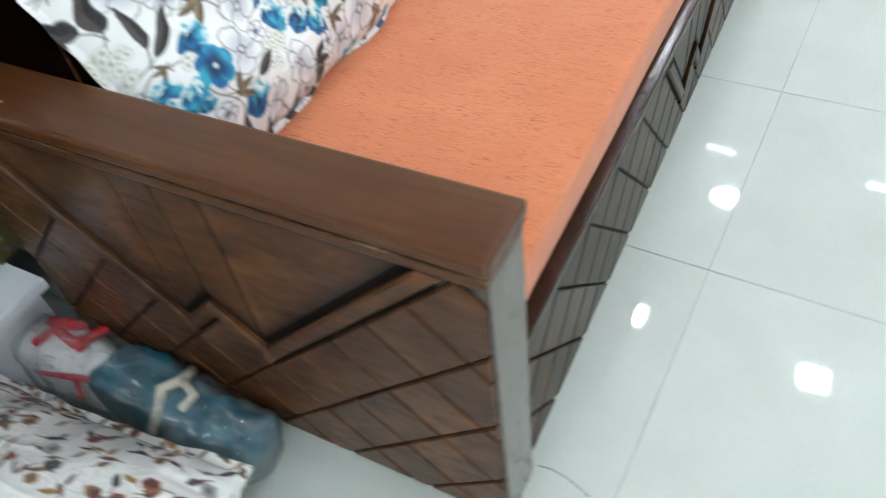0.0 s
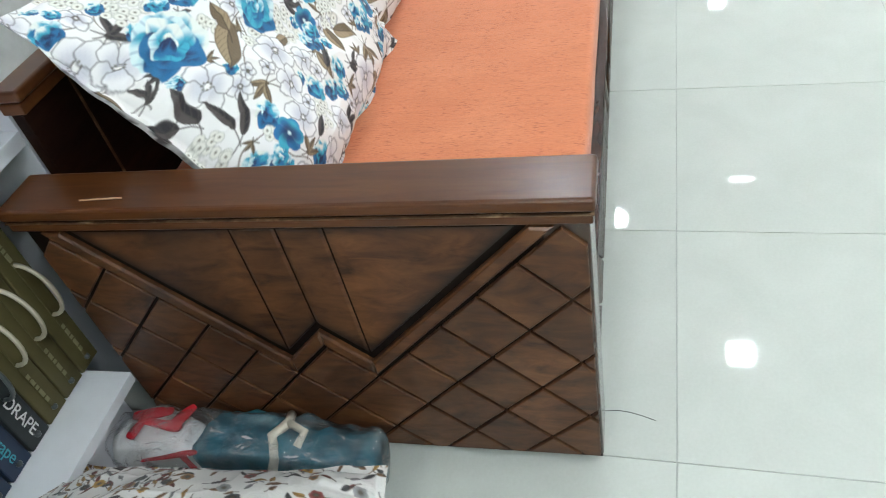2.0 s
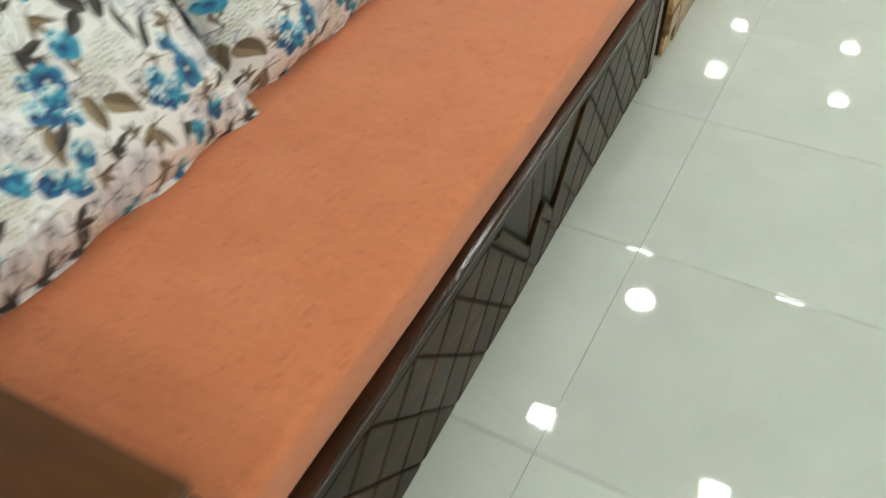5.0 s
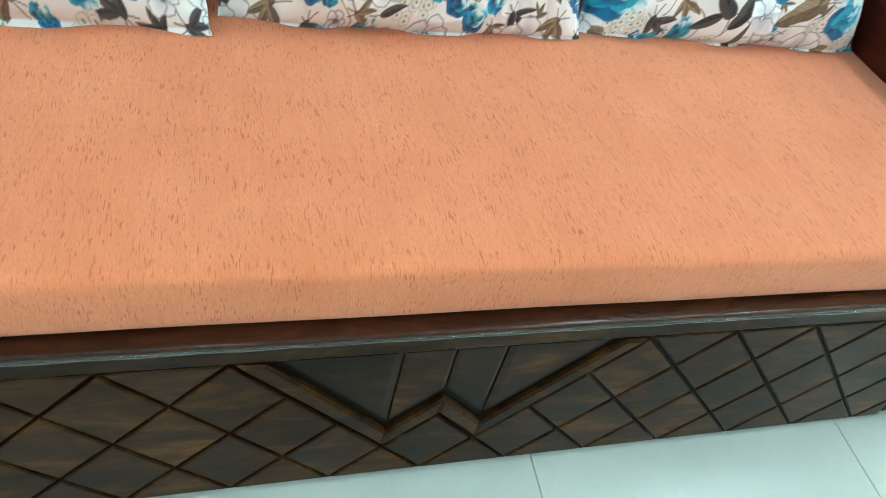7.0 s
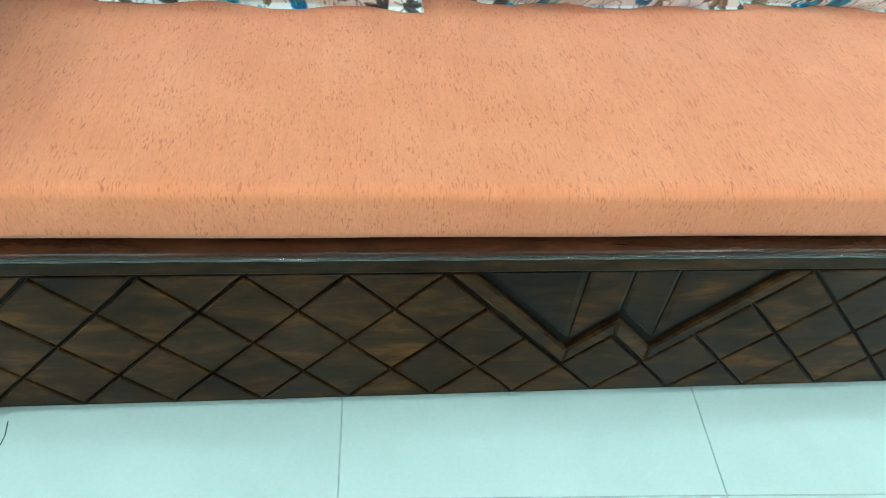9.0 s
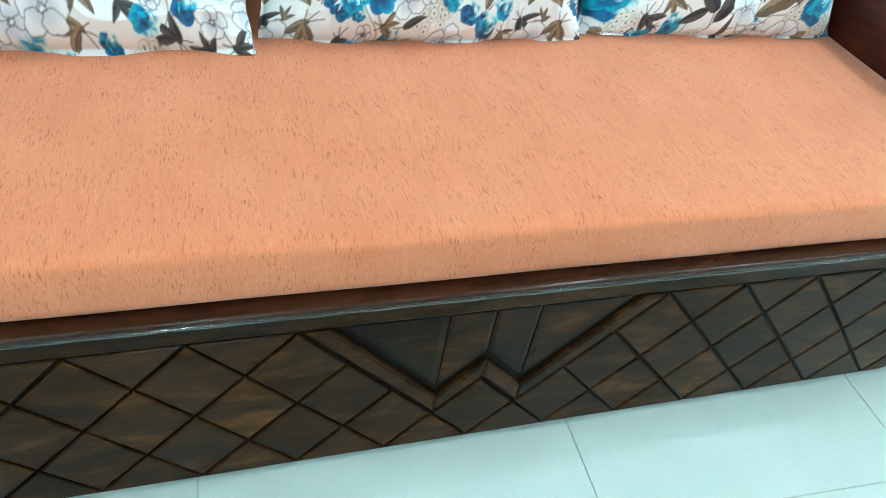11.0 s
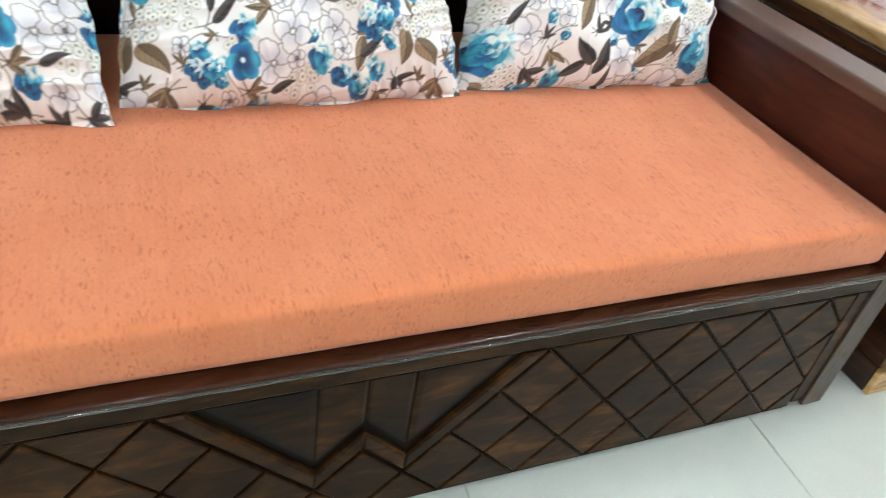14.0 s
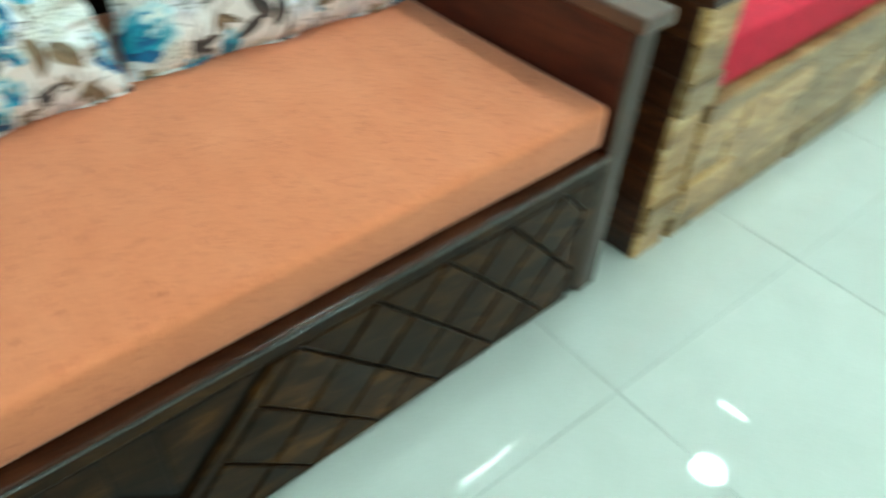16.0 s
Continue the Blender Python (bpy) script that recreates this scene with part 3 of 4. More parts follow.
def paint_bud(img, U, V, u, v, r, turn, period):
    """A small blue blossom of rounded petals round a dark heart."""
    near, x, y = local(U, V, u, v, turn, period, 1.2 * r)
    if not len(near):
        return
    col = img[near]
    for k in range(6):
        a = k * math.pi / 3
        d = np.hypot(x - 0.52 * r * math.cos(a), y - 0.52 * r * math.sin(a)) / (0.46 * r)
        tint = np.ones((len(x), 3)) * (BLUE if k % 3 else TEAL)
        towards(tint, smooth(d, 0.35, 0.95) * 0.7, TEAL if k % 2 else (0.02, 0.16, 0.42))
        towards(tint, smooth(0.75 * r - np.hypot(x, y), 0, 0.5 * r) * 0.9, NAVY_INK)
        col += smooth(1 - d, -0.03, 0.08)[:, None] * (tint - col)
    towards(col, smooth(0.14 * r - np.hypot(x, y), -SOFT, SOFT) * 0.7, PALE)
    img[near] = col


def paint_flower(img, U, V, u, v, r, turn, period, petals=5, tones=(WHITE, LILAC), line=PENCIL):
    """A drawn blossom: round overlapping petals, each shaded to its root and outlined."""
    near, x, y = local(U, V, u, v, turn, period, 1.25 * r)
    if not len(near):
        return
    rng = random.Random(int(r * 1e5 + turn))
    col = img[near]
    q = np.hypot(x, y)
    for k in range(petals):
        a = 2 * math.pi * (k + rng.uniform(-0.12, 0.12)) / petals
        cx, cy = 0.56 * r * math.cos(a), 0.56 * r * math.sin(a)
        size = r * rng.uniform(0.40, 0.48)
        ang = np.arctan2(y - cy, x - cx)
        d = np.hypot(x - cx, y - cy) - size * (1 + 0.07 * np.sin(3 * ang + k) + 0.04 * np.sin(7 * ang))
        tint = np.ones((len(x), 3)) * tones[0]
        towards(tint, smooth(0.85 * r - q, 0, 0.6 * r) * 0.85, tones[1])
        towards(tint, smooth(np.sin((x * math.sin(a) - y * math.cos(a)) * 1500), 0.5, 1) * smooth(0.7 * r - q, 0, 0.3 * r) * 0.4, tones[1])
        col += smooth(-d, -SOFT, SOFT)[:, None] * (tint - col)
        if line is not None:
            towards(col, smooth(0.0010 - np.abs(d), -0.0009, 0.0006) * 0.58, line)
    for k in range(7):
        a, w = k * 0.9, 0.16 * r
        towards(col, smooth(0.0016 - np.hypot(x - w * math.cos(a), y - w * math.sin(a)), -SOFT, SOFT) * 0.8, (0.10, 0.085, 0.06))
    img[near] = col


def paint_leaf(img, U, V, u, v, length, width, turn, period, a, b):
    """A pointed leaf with a pale half, a deep half, a midrib and veins."""
    near, x, y = local(U, V, u, v, turn, period, length)
    if not len(near):
        return
    col = img[near]
    y = y - 0.10 * length * np.sin(x / length * 3)
    t = x / length + 0.5
    half = width * (np.clip(t, 0, 1) ** 0.6) * (np.clip(1 - t, 0, 1) ** 1.0)
    inside = smooth(half - np.abs(y), -SOFT, SOFT) * (t > 0) * (t < 1)
    tint = np.ones((len(x), 3)) * a
    towards(tint, smooth(y, -0.001, 0.001) * 0.75, b)
    towards(tint, smooth(np.abs(y) - half, -0.004, 0.0) * 0.6, b)
    towards(tint, smooth(np.sin((x - np.abs(y) * 1.3) * 620), 0.6, 1) * 0.4, b)
    towards(tint, smooth(0.0008 - np.abs(y), -0.0007, 0.0006) * 0.8, np.asarray(b) * 0.5)
    col += inside[:, None] * (tint - col)
    stem = smooth(0.0010 - np.abs(y), -SOFT, SOFT) * (t > -0.45) * (t <= 0)
    towards(col, stem * 0.85, np.asarray(b) * 0.6)
    img[near] = col


def paint_cluster(img, U, V, u, v, r, period):
    """A spray of tiny pale florets with dark dots between them."""
    rng = random.Random(4)
    near, x, y = local(U, V, u, v, 0, period, 1.2 * r)
    if not len(near):
        return
    col = img[near]
    for _ in range(int(r * r * 30000)):
        k, a = r * math.sqrt(rng.random()), rng.random() * 6.3
        cx, cy = k * math.cos(a), k * math.sin(a) / 1.15
        d = np.hypot(x - cx, y - cy)
        towards(col, smooth(0.0078 - d, -SOFT, SOFT) * 0.45, (0.30, 0.31, 0.27))
        towards(col, smooth(0.0064 - d, -SOFT, SOFT) * 0.95, (0.86, 0.86, 0.80))
        towards(col, smooth(0.0020 - d, -SOFT, SOFT) * 0.8, (0.12, 0.11, 0.07))
    img[near] = col


REPEAT = 0.445
ROSES = ((0.205, 0.328, 0.052, 20), (0.360, 0.268, 0.040, 140), (0.011, 0.405, 0.046, 250), (0.420, 0.530, 0.050, 70), (0.330, 0.116, 0.022, 200))
BLUES = ((0.205, 0.112, 0.028, 10), (0.147, 0.092, 0.021, 50), (0.003, 0.190, 0.026, 80), (0.425, 0.158, 0.024, 0), (0.375, 0.375, 0.024, 30), (0.250, 0.535, 0.028, 15))
LINES = ((0.309, 0.202, 0.036, 5), (0.283, 0.155, 0.032, 40), (0.181, 0.250, 0.038, 22), (0.108, 0.398, 0.042, 60), (0.145, 0.360, 0.036, 12), (0.300, 0.425, 0.045, 33), (0.050, 0.040, 0.036, 14), (0.330, 0.045, 0.030, 70))
BROWNS = ((0.258, 0.262, 0.085, 0.062, 195), (0.034, 0.130, 0.055, 0.04, 250), (0.075, 0.120, 0.06, 0.045, 300), (0.078, 0.362, 0.06, 0.042, 150), (0.092, 0.330, 0.06, 0.042, 240), (0.290, 0.300, 0.05, 0.035, 60), (0.345, 0.205, 0.045, 0.034, 160), (0.400, 0.120, 0.055, 0.035, 250), (0.050, 0.480, 0.06, 0.04, 110))
DARKS = ((0.100, 0.268, 0.062, 0.036, 120), (0.140, 0.258, 0.06, 0.036, 65), (0.085, 0.235, 0.05, 0.032, 200), (0.158, 0.212, 0.058, 0.022, 75), (0.182, 0.188, 0.062, 0.024, 28), (0.420, 0.130, 0.05, 0.026, 20), (0.080, 0.460, 0.055, 0.03, 60), (0.240, 0.460, 0.05, 0.026, 130), (0.395, 0.330, 0.05, 0.026, 40), (0.270, 0.075, 0.04, 0.022, 10))


def fillers():
    """Small motifs in the gaps of the print."""
    rng = random.Random(5)
    held = [(u, v, r) for u, v, r, _ in ROSES + BLUES + LINES] + [(u, v, l * 0.45) for u, v, l, _, _ in BROWNS + DARKS] + [(0.108, 0.185, 0.048)]
    out = []
    for n in range(4200):
        u, v = rng.random() * REPEAT, rng.uniform(-0.02, 0.78)
        r = rng.uniform(0.013, 0.028) if n > 900 else rng.uniform(0.022, 0.034)
        if all(math.hypot((u - a + REPEAT / 2) % REPEAT - REPEAT / 2, v - b) > (r + c) * 0.68 for a, b, c in held):
            held.append((u, v, r))
            out.append((u, v, r, rng.random() * 360, rng.random()))
    return out


FILL = fillers()


def floral(U, V):
    img = np.ones((len(U), 3)) * (0.90, 0.90, 0.895)
    U, V = U + 0.002 * np.sin(V * 61 + 2 * np.sin(U * 33)), V + 0.002 * np.sin(U * 57 + 2 * np.sin(V * 29))
    # drawn stems
    for k in range(16):
        near, x, y = local(U, V, 0.028 * k, 0.03 + 0.036 * ((k * 7) % 16), 40 * k, REPEAT, 0.07)
        col = img[near]
        towards(col, smooth(0.0011 - np.abs(y - 0.012 * np.sin(x * 60 + k)), -0.0008, 0.0007) * (np.abs(x) < 0.05) * 0.85, UMBER)
        img[near] = col
    blush = 0.5 + 0.5 * np.sin(U * 11 + 2 * np.sin(V * 9))
    towards(img, smooth(blush, 0.6, 1) * 0.18, (0.84, 0.78, 0.70))
    for u, v, r, turn, kind in FILL:
        if kind < 0.30:
            paint_flower(img, U, V, u, v, r, turn, REPEAT)
        elif kind < 0.60:
            paint_rose(img, U, V, u, v, r * 0.8, turn, REPEAT)
        elif kind < 0.71:
            paint_cluster(img, U, V, u, v, r, REPEAT)
        else:
            tone = (TAUPE, UMBER) if kind < 0.86 else (INK, (0.09, 0.075, 0.07))
            for k in (-44, 0, 48):
                c, s = math.cos(radians(turn + k)), math.sin(radians(turn + k))
                paint_leaf(img, U, V, u + c * r * 0.6, v + s * r * 0.6, r * 1.3, r * 0.62, turn + k, REPEAT, *tone)
    for u, v, l, w, turn in BROWNS:
        paint_leaf(img, U, V, u, v, l, w, turn, REPEAT, TAUPE, UMBER)
    for u, v, r, turn in LINES:
        paint_flower(img, U, V, u, v, r, turn, REPEAT)
    for u, v, l, w, turn in DARKS:
        paint_leaf(img, U, V, u, v, l, w, turn, REPEAT, INK, (0.09, 0.075, 0.07))
    paint_cluster(img, U, V, 0.108, 0.185, 0.032, REPEAT)
    paint_cluster(img, U, V, 0.060, 0.170, 0.026, REPEAT)
    for k, (u, v, r, turn) in enumerate(BLUES):
        if k % 2:
            for d in (-1, 0, 1):
                paint_rose(img, U, V, u + 0.7 * r * d, v + 0.5 * r * (d * d), r * 0.8, turn + 70 * d, REPEAT)
        else:
            paint_bud(img, U, V, u, v, r, turn, REPEAT)
    for u, v, r, turn in ROSES:
        paint_rose(img, U, V, u, v, r, turn, REPEAT)
    return img


def leafy(U, V):
    """Small brown, grey and ochre leaves on white."""
    rng = random.Random(11)
    img = np.ones((len(U), 3)) * (0.84, 0.83, 0.81)
    for _ in range(900):
        u, v, turn = rng.random() * 0.42, rng.uniform(-0.05, 0.75), rng.random() * 360
        a, b = rng.choice((((0.33, 0.18, 0.08), (0.14, 0.07, 0.03)), ((0.09, 0.09, 0.10), (0.03, 0.03, 0.03)), ((0.50, 0.30, 0.07), (0.3, 0.16, 0.04)), ((0.35, 0.35, 0.36), (0.18, 0.18, 0.18)), ((0.30, 0.06, 0.05), (0.10, 0.03, 0.02))))
        if rng.random() < 0.2:
            paint_flower(img, U, V, u, v, rng.uniform(0.007, 0.012), turn, 0.42, 6, (a, b), None)
        else:
            paint_leaf(img, U, V, u, v, rng.uniform(0.013, 0.026), rng.uniform(0.008, 0.013), turn, 0.42, a, b)
    return img


def cushion(name, label, width, height, thick, pose_m, print_fn, shift, mat, seed, nu=420, nv=320, flange=0.016, group="", side=0.055, far=0.055):
    """A stuffed pillow with a thin sewn rim. It stands on its lower rim at the pose's place, u across and v up."""
    u = np.linspace(-1, 1, nu)
    v = np.linspace(-1, 1, nv)
    A, B = np.meshgrid(u, v, indexing="ij")
    ka, kb = 1 - 2 * flange / width, 1 - 2 * flange / height
    a, b = np.clip(np.abs(A) / ka, 0, 1), np.clip(np.abs(B) / kb, 0, 1)
    fat = ((1 - a ** 2.6) * (1 - b ** 2.8)).clip(0, 1) ** 0.55
    # the sides draw in where the filling is full, and the corners stay out
    w = width / 2 * (1 - np.where(A > 0, far, side) * (1 - B ** 2) + 0.007 * np.sin(B * 11 + seed) + 0.004 * np.sin(B * 29 + seed)) * A
    h = height / 2 * (1 - np.where(B > 0, 0.055, -0.018) * (1 - A ** 2)) * B
    ph = seed * 1.7
    rim = np.clip((np.maximum(a, b) - 0.72) / 0.28, 0, 1)
    swirl = A * 23 + ph + 5 * np.sin(A * 5 + ph) + 2 * np.sin(B * 4 + ph)
    swirl2 = B * 21 + ph + 5 * np.sin(B * 6 - ph) + 2 * np.sin(A * 5)
    folds = (0.009 * np.sin(swirl) + 0.004 * np.sin(swirl * 2.3)) * rim * smooth(b - a, -0.1, 0.1) + (0.009 * np.sin(swirl2) + 0.004 * np.sin(swirl2 * 2.1)) * rim * smooth(a - b, -0.1, 0.1)
    folds += 0.0035 * (1 - np.abs(np.sin(A * 7 + B * 9 + 2 * np.sin(A * 6 - B * 5 + ph)))) ** 3
    broad = 0.013 * np.sin(A * 4.1 + ph) * np.cos(B * 3.3 - ph) + 0.004 * np.sin(A * 9 + B * 12 + ph)
    wavy = 0.010 * np.sin(A * 9 + ph) + 0.005 * np.sin(B * 8 - ph)
    front = -(thick / 2 * fat + (broad + folds) * np.minimum(1, fat * 2)) + wavy * (1 - fat)
    back = thick / 2 * fat * 0.85 + wavy * (1 - fat) + 0.0025
    U, V = (A + 1) / 2 * width + shift[0], (B + 1) / 2 * height + shift[1]
    col = print_fn(U.ravel(), V.ravel()).reshape(nu, nv, 3)
    verts, cols = [], []
    n = nu * nv
    lift = height / 2
    fr = np.stack([w, front, h + lift], -1).reshape(-1, 3)
    step = 4
    ai, bi = np.arange(0, nu, step), np.arange(0, nv, step)
    ai, bi = np.unique(np.r_[ai, nu - 1]), np.unique(np.r_[bi, nv - 1])
    bk = np.stack([w, back, h + lift], -1)[np.ix_(ai, bi)].reshape(-1, 3)
    idx = np.arange(n).reshape(nu, nv)
    f1 = np.stack([idx[:-1, :-1], idx[1:, :-1], idx[1:, 1:], idx[:-1, 1:]], -1).reshape(-1, 4)
    m = len(ai), len(bi)
    jdx = n + np.arange(m[0] * m[1]).reshape(m)
    f2 = np.stack([jdx[:-1, :-1], jdx[:-1, 1:], jdx[1:, 1:], jdx[1:, :-1]], -1).reshape(-1, 4)
    # rim joining front and back
    def loop(ix):
        return np.r_[ix[:, 0], ix[-1, 1:], ix[-2::-1, -1], ix[0, -2:0:-1]]
    corner = loop(idx[np.ix_(ai, bi)])
    other = loop(jdx)
    f3 = np.stack([corner, other, np.roll(other, -1), np.roll(corner, -1)], -1)
    me = bpy.data.meshes.new(name)
    me.from_pydata(np.concatenate([fr, bk]).tolist(), [], np.concatenate([f1, f2, f3]).tolist())
    tint = me.color_attributes.new("print", "FLOAT_COLOR", "POINT")
    rgba = np.ones((n + m[0] * m[1], 4), np.float32)
    rgba[:n, :3] = col.reshape(-1, 3)
    rgba[n:, :3] = col[np.ix_(ai, bi)].reshape(-1, 3)
    tint.data.foreach_set("color", rgba.ravel())
    me.materials.append(mat)
    me.polygons.foreach_set("use_smooth", np.ones(len(me.polygons), bool))
    ob = new(name, me)
    ob.matrix_basis = pose_m
    return tagged(ob, label, "pillow", group)


SHELF_Z = 0.452
WORDS = "white pillow with blue roses and brown leaves"
cushion("floral_pillow", WORDS + ", with flat sewn rim", 0.668, 0.52, 0.235, pose(0.420, 0.456, SHELF_Z, -36, 0, -1), floral, (0.101, -0.012), PRINT, 1, flange=0.010, side=0.035, group="pillows on the daybed")
cushion("floral_pillow", WORDS + " against the backrest", 0.575, 0.50, 0.22, pose(1.046, 0.498, SHELF_Z, -29, 0, 1), floral, (0.470, 0.045), PRINT, 2, flange=0.005, side=0.09, far=0.085, group="pillows on the daybed")
cushion("floral_pillow", WORDS + " beside the armrest", 0.575, 0.49, 0.22, pose(1.622, 0.521, SHELF_Z, -28, 0, -1), floral, (0.770, 0.200), PRINT, 3, flange=0.005, side=0.09, far=0.075, group="pillows on the daybed")
cushion("wrapped_pillow", "white leaf-print pillow in clear plastic lying on the floor", 0.58, 0.66, 0.33, pose(-0.415, 0.31, 0.160, -90, 0, 3), leafy, (0, 0), WRAPPED, 5, 380, 400, group="")


# ---- clear bag with teal cloth ----
def lumpy(x0, x1, y0, y1, z0, z1, power, amp, seed, nu=40, nv=24):
    bm = bmesh.new()
    c = Vector(((x0 + x1) / 2, (y0 + y1) / 2, (z0 + z1) / 2))
    r = Vector(((x1 - x0) / 2, (y1 - y0) / 2, (z1 - z0) / 2))

    def sp(t):
        return math.copysign(abs(t) ** power, t)
    rows = []
    for j in range(nv + 1):
        f = -math.pi / 2 + math.pi * j / nv
        row = []
        for i in range(nu):
            a = 2 * math.pi * i / nu
            d = Vector((sp(math.cos(f)) * sp(math.cos(a)), sp(math.sin(f)), sp(math.cos(f)) * sp(math.sin(a))))
            p = Vector((c.x + d.x * r.x, c.y + d.y * r.y, c.z + d.z * r.z))
            k = noise.noise(p * 14 + Vector((seed, 0, 0))) + 0.5 * noise.noise(p * 33 + Vector((0, seed, 0)))
            p += Vector((d.x, d.y * 0.4, d.z)) * amp * k
            p.z = max(p.z, z0 + 0.0005)
            row.append(bm.verts.new(p))
        rows.append(row)
    for a, b in zip(rows, rows[1:]):
        for i in range(nu):
            bm.faces.new((a[i], a[(i + 1) % nu], b[(i + 1) % nu], b[i]))
    bmesh.ops.remove_doubles(bm, verts=bm.verts, dist=0.0004)
    return bm


bag = thing("cloth_bag", "clear plastic bag of folded teal cloth with red print", "plastic bag", at=(0, 0, 0))
part("folded_cloth", lumpy(-0.122, -0.010, 0.385, 0.73, 0.004, 0.130, 0.5, 0.022, 2), TEAL_CLOTH, bag, "folded dark teal cloth", True)
part("cloth_end", lumpy(-0.115, -0.016, 0.70, 0.915, 0.004, 0.120, 0.6, 0.018, 6), WHITE_INK, bag, "folded white cloth", True)
shell = part("plastic_wrap", lumpy(-0.140, -0.002, 0.360, 0.935, 0.001, 0.152, 0.6, 0.022, 9, 90, 64), PLASTIC, bag, "creased clear plastic", True)
shell.visible_shadow = False
bm = bmesh.new()
tube(bm, [(-0.016, 0.545, 0.132), (-0.045, 0.535, 0.150), (-0.07, 0.56, 0.146), (-0.105, 0.548, 0.128), (-0.138, 0.565, 0.08)], 0.009, 8)
tube(bm, [(-0.045, 0.535, 0.150), (-0.06, 0.50, 0.148), (-0.085, 0.51, 0.138)], 0.008, 8)
part("cord", bm, CREAM, bag, "knotted cream cord", True)
for y, x, z, l, w, turn in ((0.83, -0.030, 0.132, 0.085, 0.024, 12), (0.80, -0.055, 0.137, 0.095, 0.018, -8), (0.76, -0.036, 0.137, 0.06, 0.022, 60), (0.845, -0.062, 0.134, 0.055, 0.018, 75), (0.76, -0.112, 0.122, 0.11, 0.013, 14), (0.72, -0.118, 0.116, 0.05, 0.013, -30)):
    bm = lumpy(-w / 2, w / 2, -l / 2, l / 2, -0.0025, 0.0025, 0.5, 0.003, l * 90, 14, 10)
    p = part("red_print", bm, RED_INK, bag, "red printed mark", True)
    p.matrix_basis = pose(x, y, z, 0, 25 if x < -0.09 else 0, turn)


# ---- block sofa beside the daybed ----
sofa = thing("block_sofa", "sofa of stacked pale acacia blocks with crimson seat", "sofa")
SX, SY = 2.118, -0.010
ROW = 0.0755
rng = random.Random(8)
AROW = 0.0715
bm_core = box(SX + 0.012, SX + 0.098, SY + 0.03, 0.84, 0.0, 0.57)
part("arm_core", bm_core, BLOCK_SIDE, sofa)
for k in range(8):
    z0, z1 = k * AROW + 0.001, (k + 1) * AROW - 0.001
    dx, dy = rng.uniform(-0.004, 0.004), rng.uniform(-0.006, 0.006)
    part("block", box(SX + dx, SX + 0.104 + rng.uniform(-0.012, 0.009), SY + dy, SY + 0.0185, z0, z1, bevel=0.0025), BLOCK_WOOD, sofa)
    y = SY + 0.0195
    while y < 0.83:
        l = rng.uniform(0.16, 0.3)
        d = rng.uniform(-0.003, 0.004)
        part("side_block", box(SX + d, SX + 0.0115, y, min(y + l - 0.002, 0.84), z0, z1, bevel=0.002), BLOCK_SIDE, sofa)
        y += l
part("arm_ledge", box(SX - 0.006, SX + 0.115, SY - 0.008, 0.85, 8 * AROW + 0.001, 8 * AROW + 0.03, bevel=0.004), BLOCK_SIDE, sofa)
part("arm_cap", box(SX - 0.012, SX + 0.13, SY - 0.02, 0.86, 8 * AROW + 0.031, 8 * AROW + 0.062, bevel=0.007, seg=3), SOFA_CAP, sofa, "thick polished wooden arm cap", True)
PX0, PX1 = SX + 0.118, 4.1
part("front_core", box(PX0, PX1, SY + 0.024, SY + 0.07, 0.0, 0.345), BLOCK_SIDE, sofa)
for k in range(4):
    x = PX0
    z0, z1 = k * ROW + 0.001, (k + 1) * ROW - 0.001
    first = True
    while x < PX1:
        l = rng.uniform(0.12, 0.34) * (0.6 if first else 1)
        first = False
        dy = rng.uniform(-0.005, 0.005)
        part("block", box(x + 0.0008, min(x + l, PX1) - 0.0008, SY + dy, SY + 0.0235, z0, z1, bevel=0.0022), BLOCK_WOOD, sofa)
        x += l
part("front_rail", box(PX0 - 0.002, PX1, SY - 0.004, SY + 0.09, 4 * ROW + 0.001, 4 * ROW + 0.045, bevel=0.004), BLOCK_WOOD, sofa, "long pale front rail")
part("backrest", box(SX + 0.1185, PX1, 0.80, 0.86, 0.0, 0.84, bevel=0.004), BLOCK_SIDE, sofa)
bm = soft_box(PX0 + 0.012, PX1, SY + 0.02, 0.79, 4 * ROW + 0.046, 0.475, 0.02, 12, 8, 7.7)
tagged(new("sofa_cushion", finish("sofa_cushion", bm, RED_CLOTH, True)), "plump crimson fabric seat cushion on the block sofa", "seat cushion")


def speckled(U, V):
    rng2 = random.Random(21)
    img = np.ones((len(U), 3)) * (0.62, 0.55, 0.58)
    for _ in range(170):
        a = rng2.choice(((0.85, 0.83, 0.85), (0.45, 0.03, 0.12), (0.10, 0.05, 0.10), (0.35, 0.34, 0.38)))
        paint_flower(img, U, V, rng2.random() * 0.45, rng2.random() * 0.45, rng2.uniform(0.008, 0.018), rng2.random() * 360, 0.45, 5, (a, (0.3, 0.05, 0.1)), None)
    return img


cushion("speckled_pillow", "pink and grey speckled pillow on the crimson sofa seat", 0.45, 0.42, 0.16, pose(2.50, 0.52, 0.474, -30, 0, -12), speckled, (0, 0), PRINT, 7, 130, 130)


# ---- shelf of fabric books ----
shelf = thing("book_shelf", "white laminate shelf holding fabric sample books", "shelf")
HX0, HX1, HY0, HY1 = -1.25, 0.15, 0.885, 1.28
part("bottom_board", box(HX0, -0.012, 0.834, HY1, 0.216, 0.238, bevel=0.001), LAMINATE, shelf)
part("plinth", box(HX0, -0.012, 0.90, HY1, 0.0, 0.2155), LAMINATE, shelf)
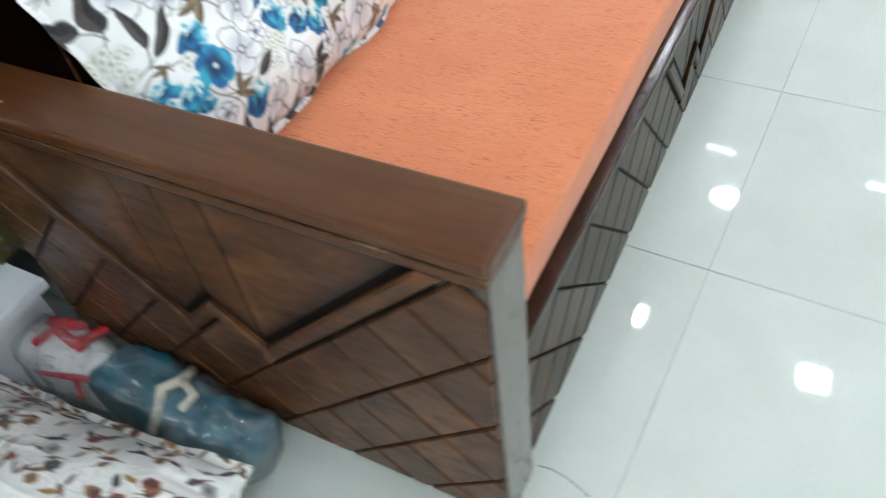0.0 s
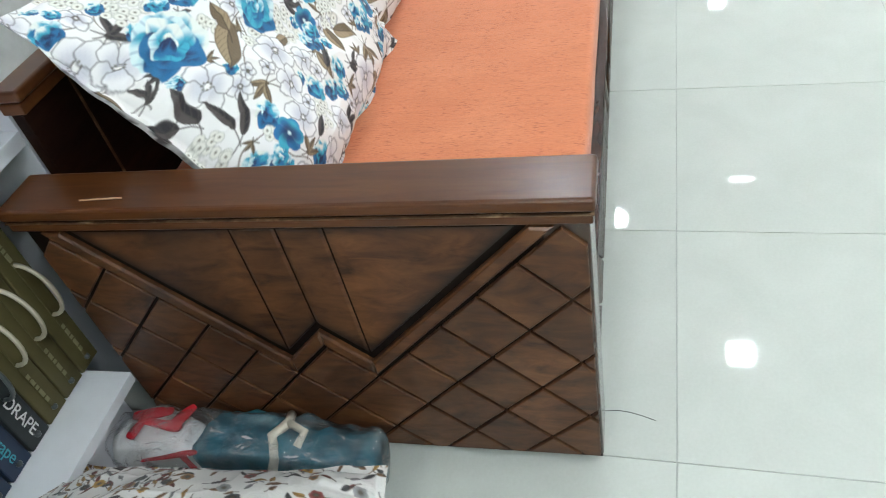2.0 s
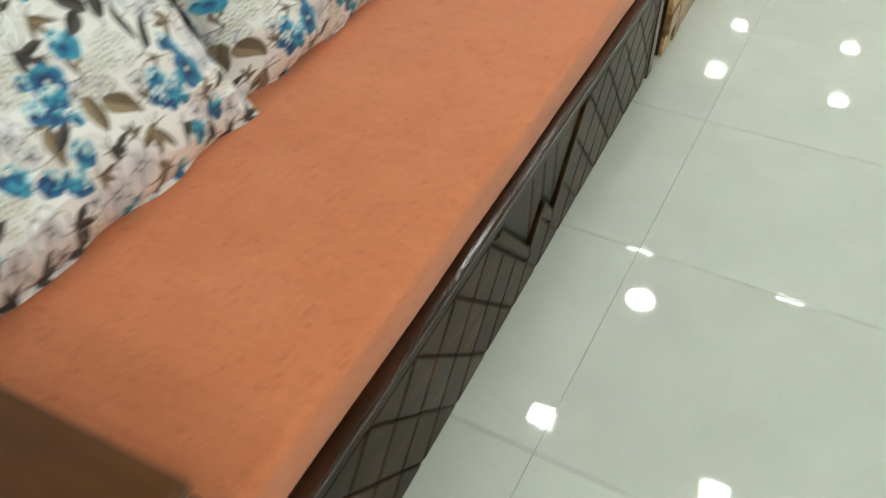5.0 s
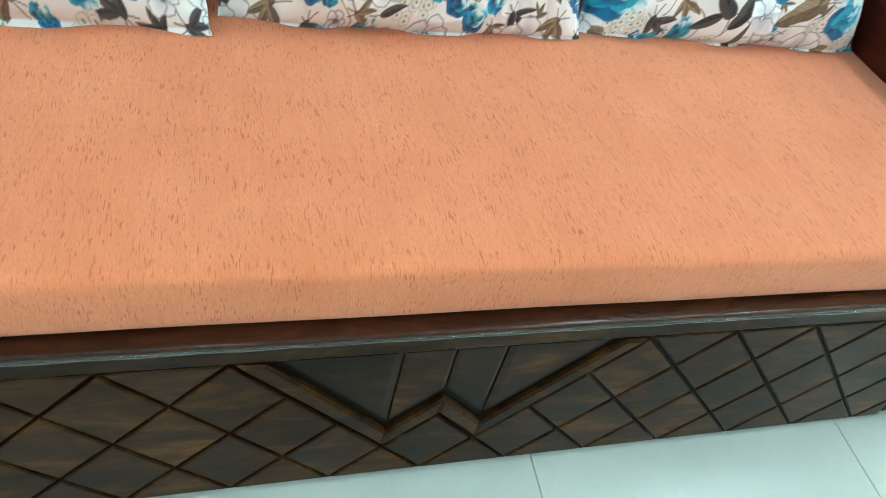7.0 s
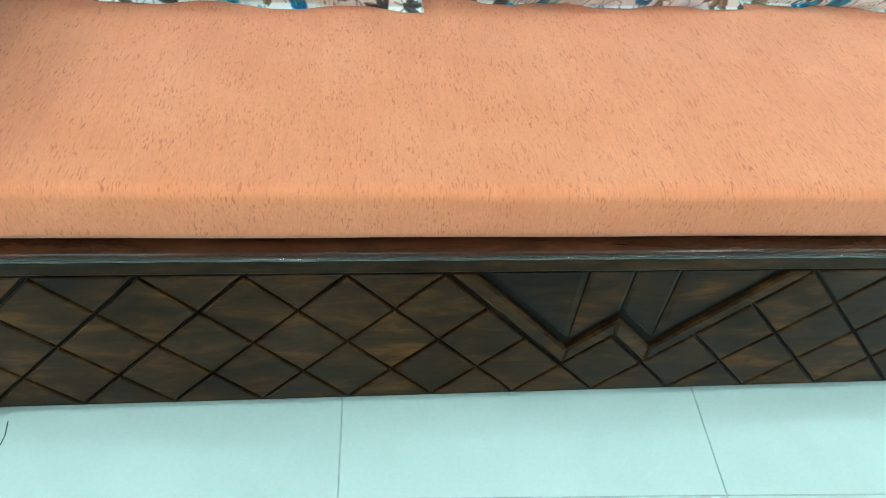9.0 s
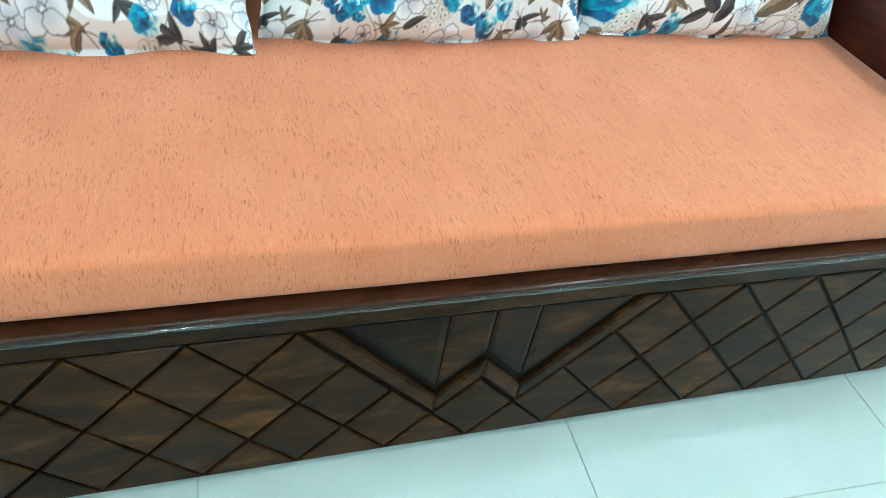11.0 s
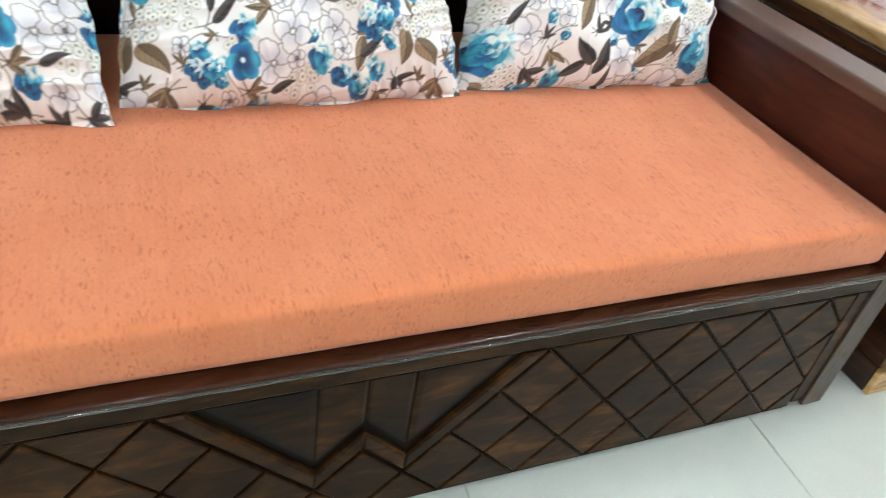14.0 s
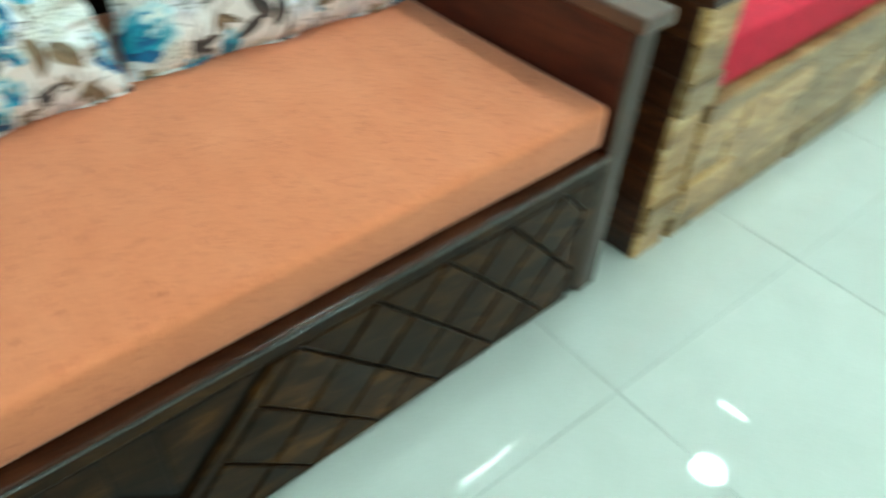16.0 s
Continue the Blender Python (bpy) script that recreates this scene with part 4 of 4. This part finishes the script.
part("middle_board", box(HX0, HX1 - 0.02, HY0, HY1, 0.652, 0.678, bevel=0.001), LAMINATE, shelf)
part("top_board", box(HX0, HX1, HY0, HY1, 1.15, 1.175, bevel=0.001), LAMINATE, shelf)
part("side_panel", box(HX1 - 0.0195, HX1, HY0, HY1, 0.0, 1.149), LAMINATE, shelf)
part("side_panel", box(HX0 - 0.02, HX0 - 0.0005, HY0, HY1, 0.0, 1.149), LAMINATE, shelf)
part("back_panel", box(HX0, HX1, HY1 + 0.0005, HY1 + 0.012, 0.0, 1.149), LAMINATE, shelf)


def word(text, size, mat, parent, m):
    c = bpy.data.curves.new("lettering", "FONT")
    c.body, c.size, c.extrude = text, size, 0.0004
    c.align_x, c.align_y = "CENTER", "CENTER"
    tmp = bpy.data.objects.new("lettering", c)
    me = bpy.data.meshes.new_from_object(tmp)
    bpy.data.objects.remove(tmp)
    me.materials.append(mat)
    ob = new("lettering", me)
    ob.parent = parent
    ob.matrix_basis = m
    return ob


def sample_book(x, w, z, h, mat, ink, words, handle, label, patch=None, front=0.93):
    b = thing("sample_book", label, "book", "fabric sample books", (x, front, z))
    part("cover", box(0.0015, w - 0.0015, 0, 0.30, 0, h, bevel=0.003), mat, b)
    part("spine_ridge", box(w * 0.44, w * 0.56, -0.003, -0.0002, 0.02, h - 0.02, bevel=0.001), mat, b)
    for s, fz in zip(words, (0.2, 0.74)):
        turn = Matrix.Rotation(radians(90), 4, "X") @ Matrix.Rotation(radians(-90), 4, "Z")
        m = Matrix.Translation((w * 0.5, -0.0036, h * fz)) @ turn
        if s:
            word(s, 0.030, ink, b, m)
        else:
            bm = bmesh.new()
            z = h * fz - 0.04
            for q in (0.010, 0.016, 0.007, 0.013, 0.009):
                cuboid(bm, w * 0.42, w * 0.42 + 0.007, -0.0042, -0.0032, z, z + q)
                z += q + 0.004
            part("lettering_bar", bm, ink, b)
    if handle:
        bm = bmesh.new()
        tube(bm, [(w * 0.5, -0.002 - 0.042 * math.sin(a), h * 0.5 + 0.062 * math.cos(a)) for a in [math.pi * k / 12 for k in range(13)]], 0.0040, 8)
        part("handle", bm, handle, b, "curved carrying handle", True)
    if patch:
        part("red_patch", box(w * 0.15, w * 0.85, -0.0040, -0.0034, h * 0.42, h * 0.60), RED_INK, b, "red printed patch")
    stud = bmesh.new()
    bmesh.ops.create_uvsphere(stud, u_segments=10, v_segments=6, radius=0.006, matrix=Matrix.Translation((w * 0.5, -0.002, h * 0.05)))
    part("stud", stud, DARKPLASTIC, b, "", True)
    return b


for k in range(3):
    sample_book(0.034 - 0.056 * (k + 1), 0.0555, 0.2385, 0.40, OLIVE, SILVER_INK, ("", ""), IVORY, "olive green fabric sample book with an ivory handle")
sample_book(-0.188, 0.0535, 0.2385, 0.36, BLACKBOOK, WHITE_INK, ("DRAPE", ""), DARKPLASTIC, "black fabric sample book with white lettering")
sample_book(-0.246, 0.0565, 0.2385, 0.34, NAVY, CYAN_INK, ("Drape", ""), DARKPLASTIC, "navy fabric sample book with cyan lettering and red patch", True)
sample_book(-0.304, 0.0565, 0.2385, 0.34, NAVY, CYAN_INK, ("Drape", ""), DARKPLASTIC, "navy fabric sample book with cyan lettering")
sample_book(-0.375, 0.069, 0.2385, 0.32, GOLD, WHITE_INK, ("", ""), None, "gold fabric sample book with pale lettering", front=0.905)
for k in range(5):
    sample_book(-0.45 - 0.075 * k, 0.07, 0.2385, 0.34, GOLD if k % 2 else OLIVE, SILVER_INK, ("", ""), IVORY, "plain fabric sample book")
for k, (mat, ink) in enumerate(((PURPLE, SILVER_INK), (LAMINATE, GREY_INK), (PURPLE, SILVER_INK), (LAMINATE, GREY_INK), (PURPLE, SILVER_INK))):
    sample_book(0.055 - 0.068 * k, 0.066, 0.6785, 0.40, mat, ink, ("", ""), DARKPLASTIC if k % 2 else None, "purple fabric sample book" if mat is PURPLE else "white fabric sample book with grey lettering", front=0.915)


# ---- floor tiles ----
TS, TURN = 0.6, -2.3
TC, TN = math.cos(radians(TURN)), math.sin(radians(TURN))
tile_mesh = finish("tile", box(0.001, TS - 0.001, 0.001, TS - 0.001, -0.01, 0.0, bevel=0.0006, seg=1), TILE)
i0, i1 = math.floor(X0 / TS) - 1, math.ceil(X1 / TS)
j0, j1 = math.floor(Y0 / TS), math.ceil(Y1 / TS) + 1
for i in range(i0, i1):
    for j in range(j0, j1):
        t = new("tile", tile_mesh)
        x, y = i * TS, j * TS
        t.matrix_basis = pose(0.613 + x * TC - y * TN, -0.160 + x * TN + y * TC, 0, 0, 0, TURN)
        t.parent = floor
bm = bmesh.new()
tube(bm, [(0.113, -0.010, 0), (0.116, -0.034, 0), (0.113, -0.056, 0), (0.106, -0.080, 0), (0.097, -0.103, 0)], 0.0008, 5)
part("hairline_crack", bm, BLACK, floor, "thin dark hairline crack in a tile")
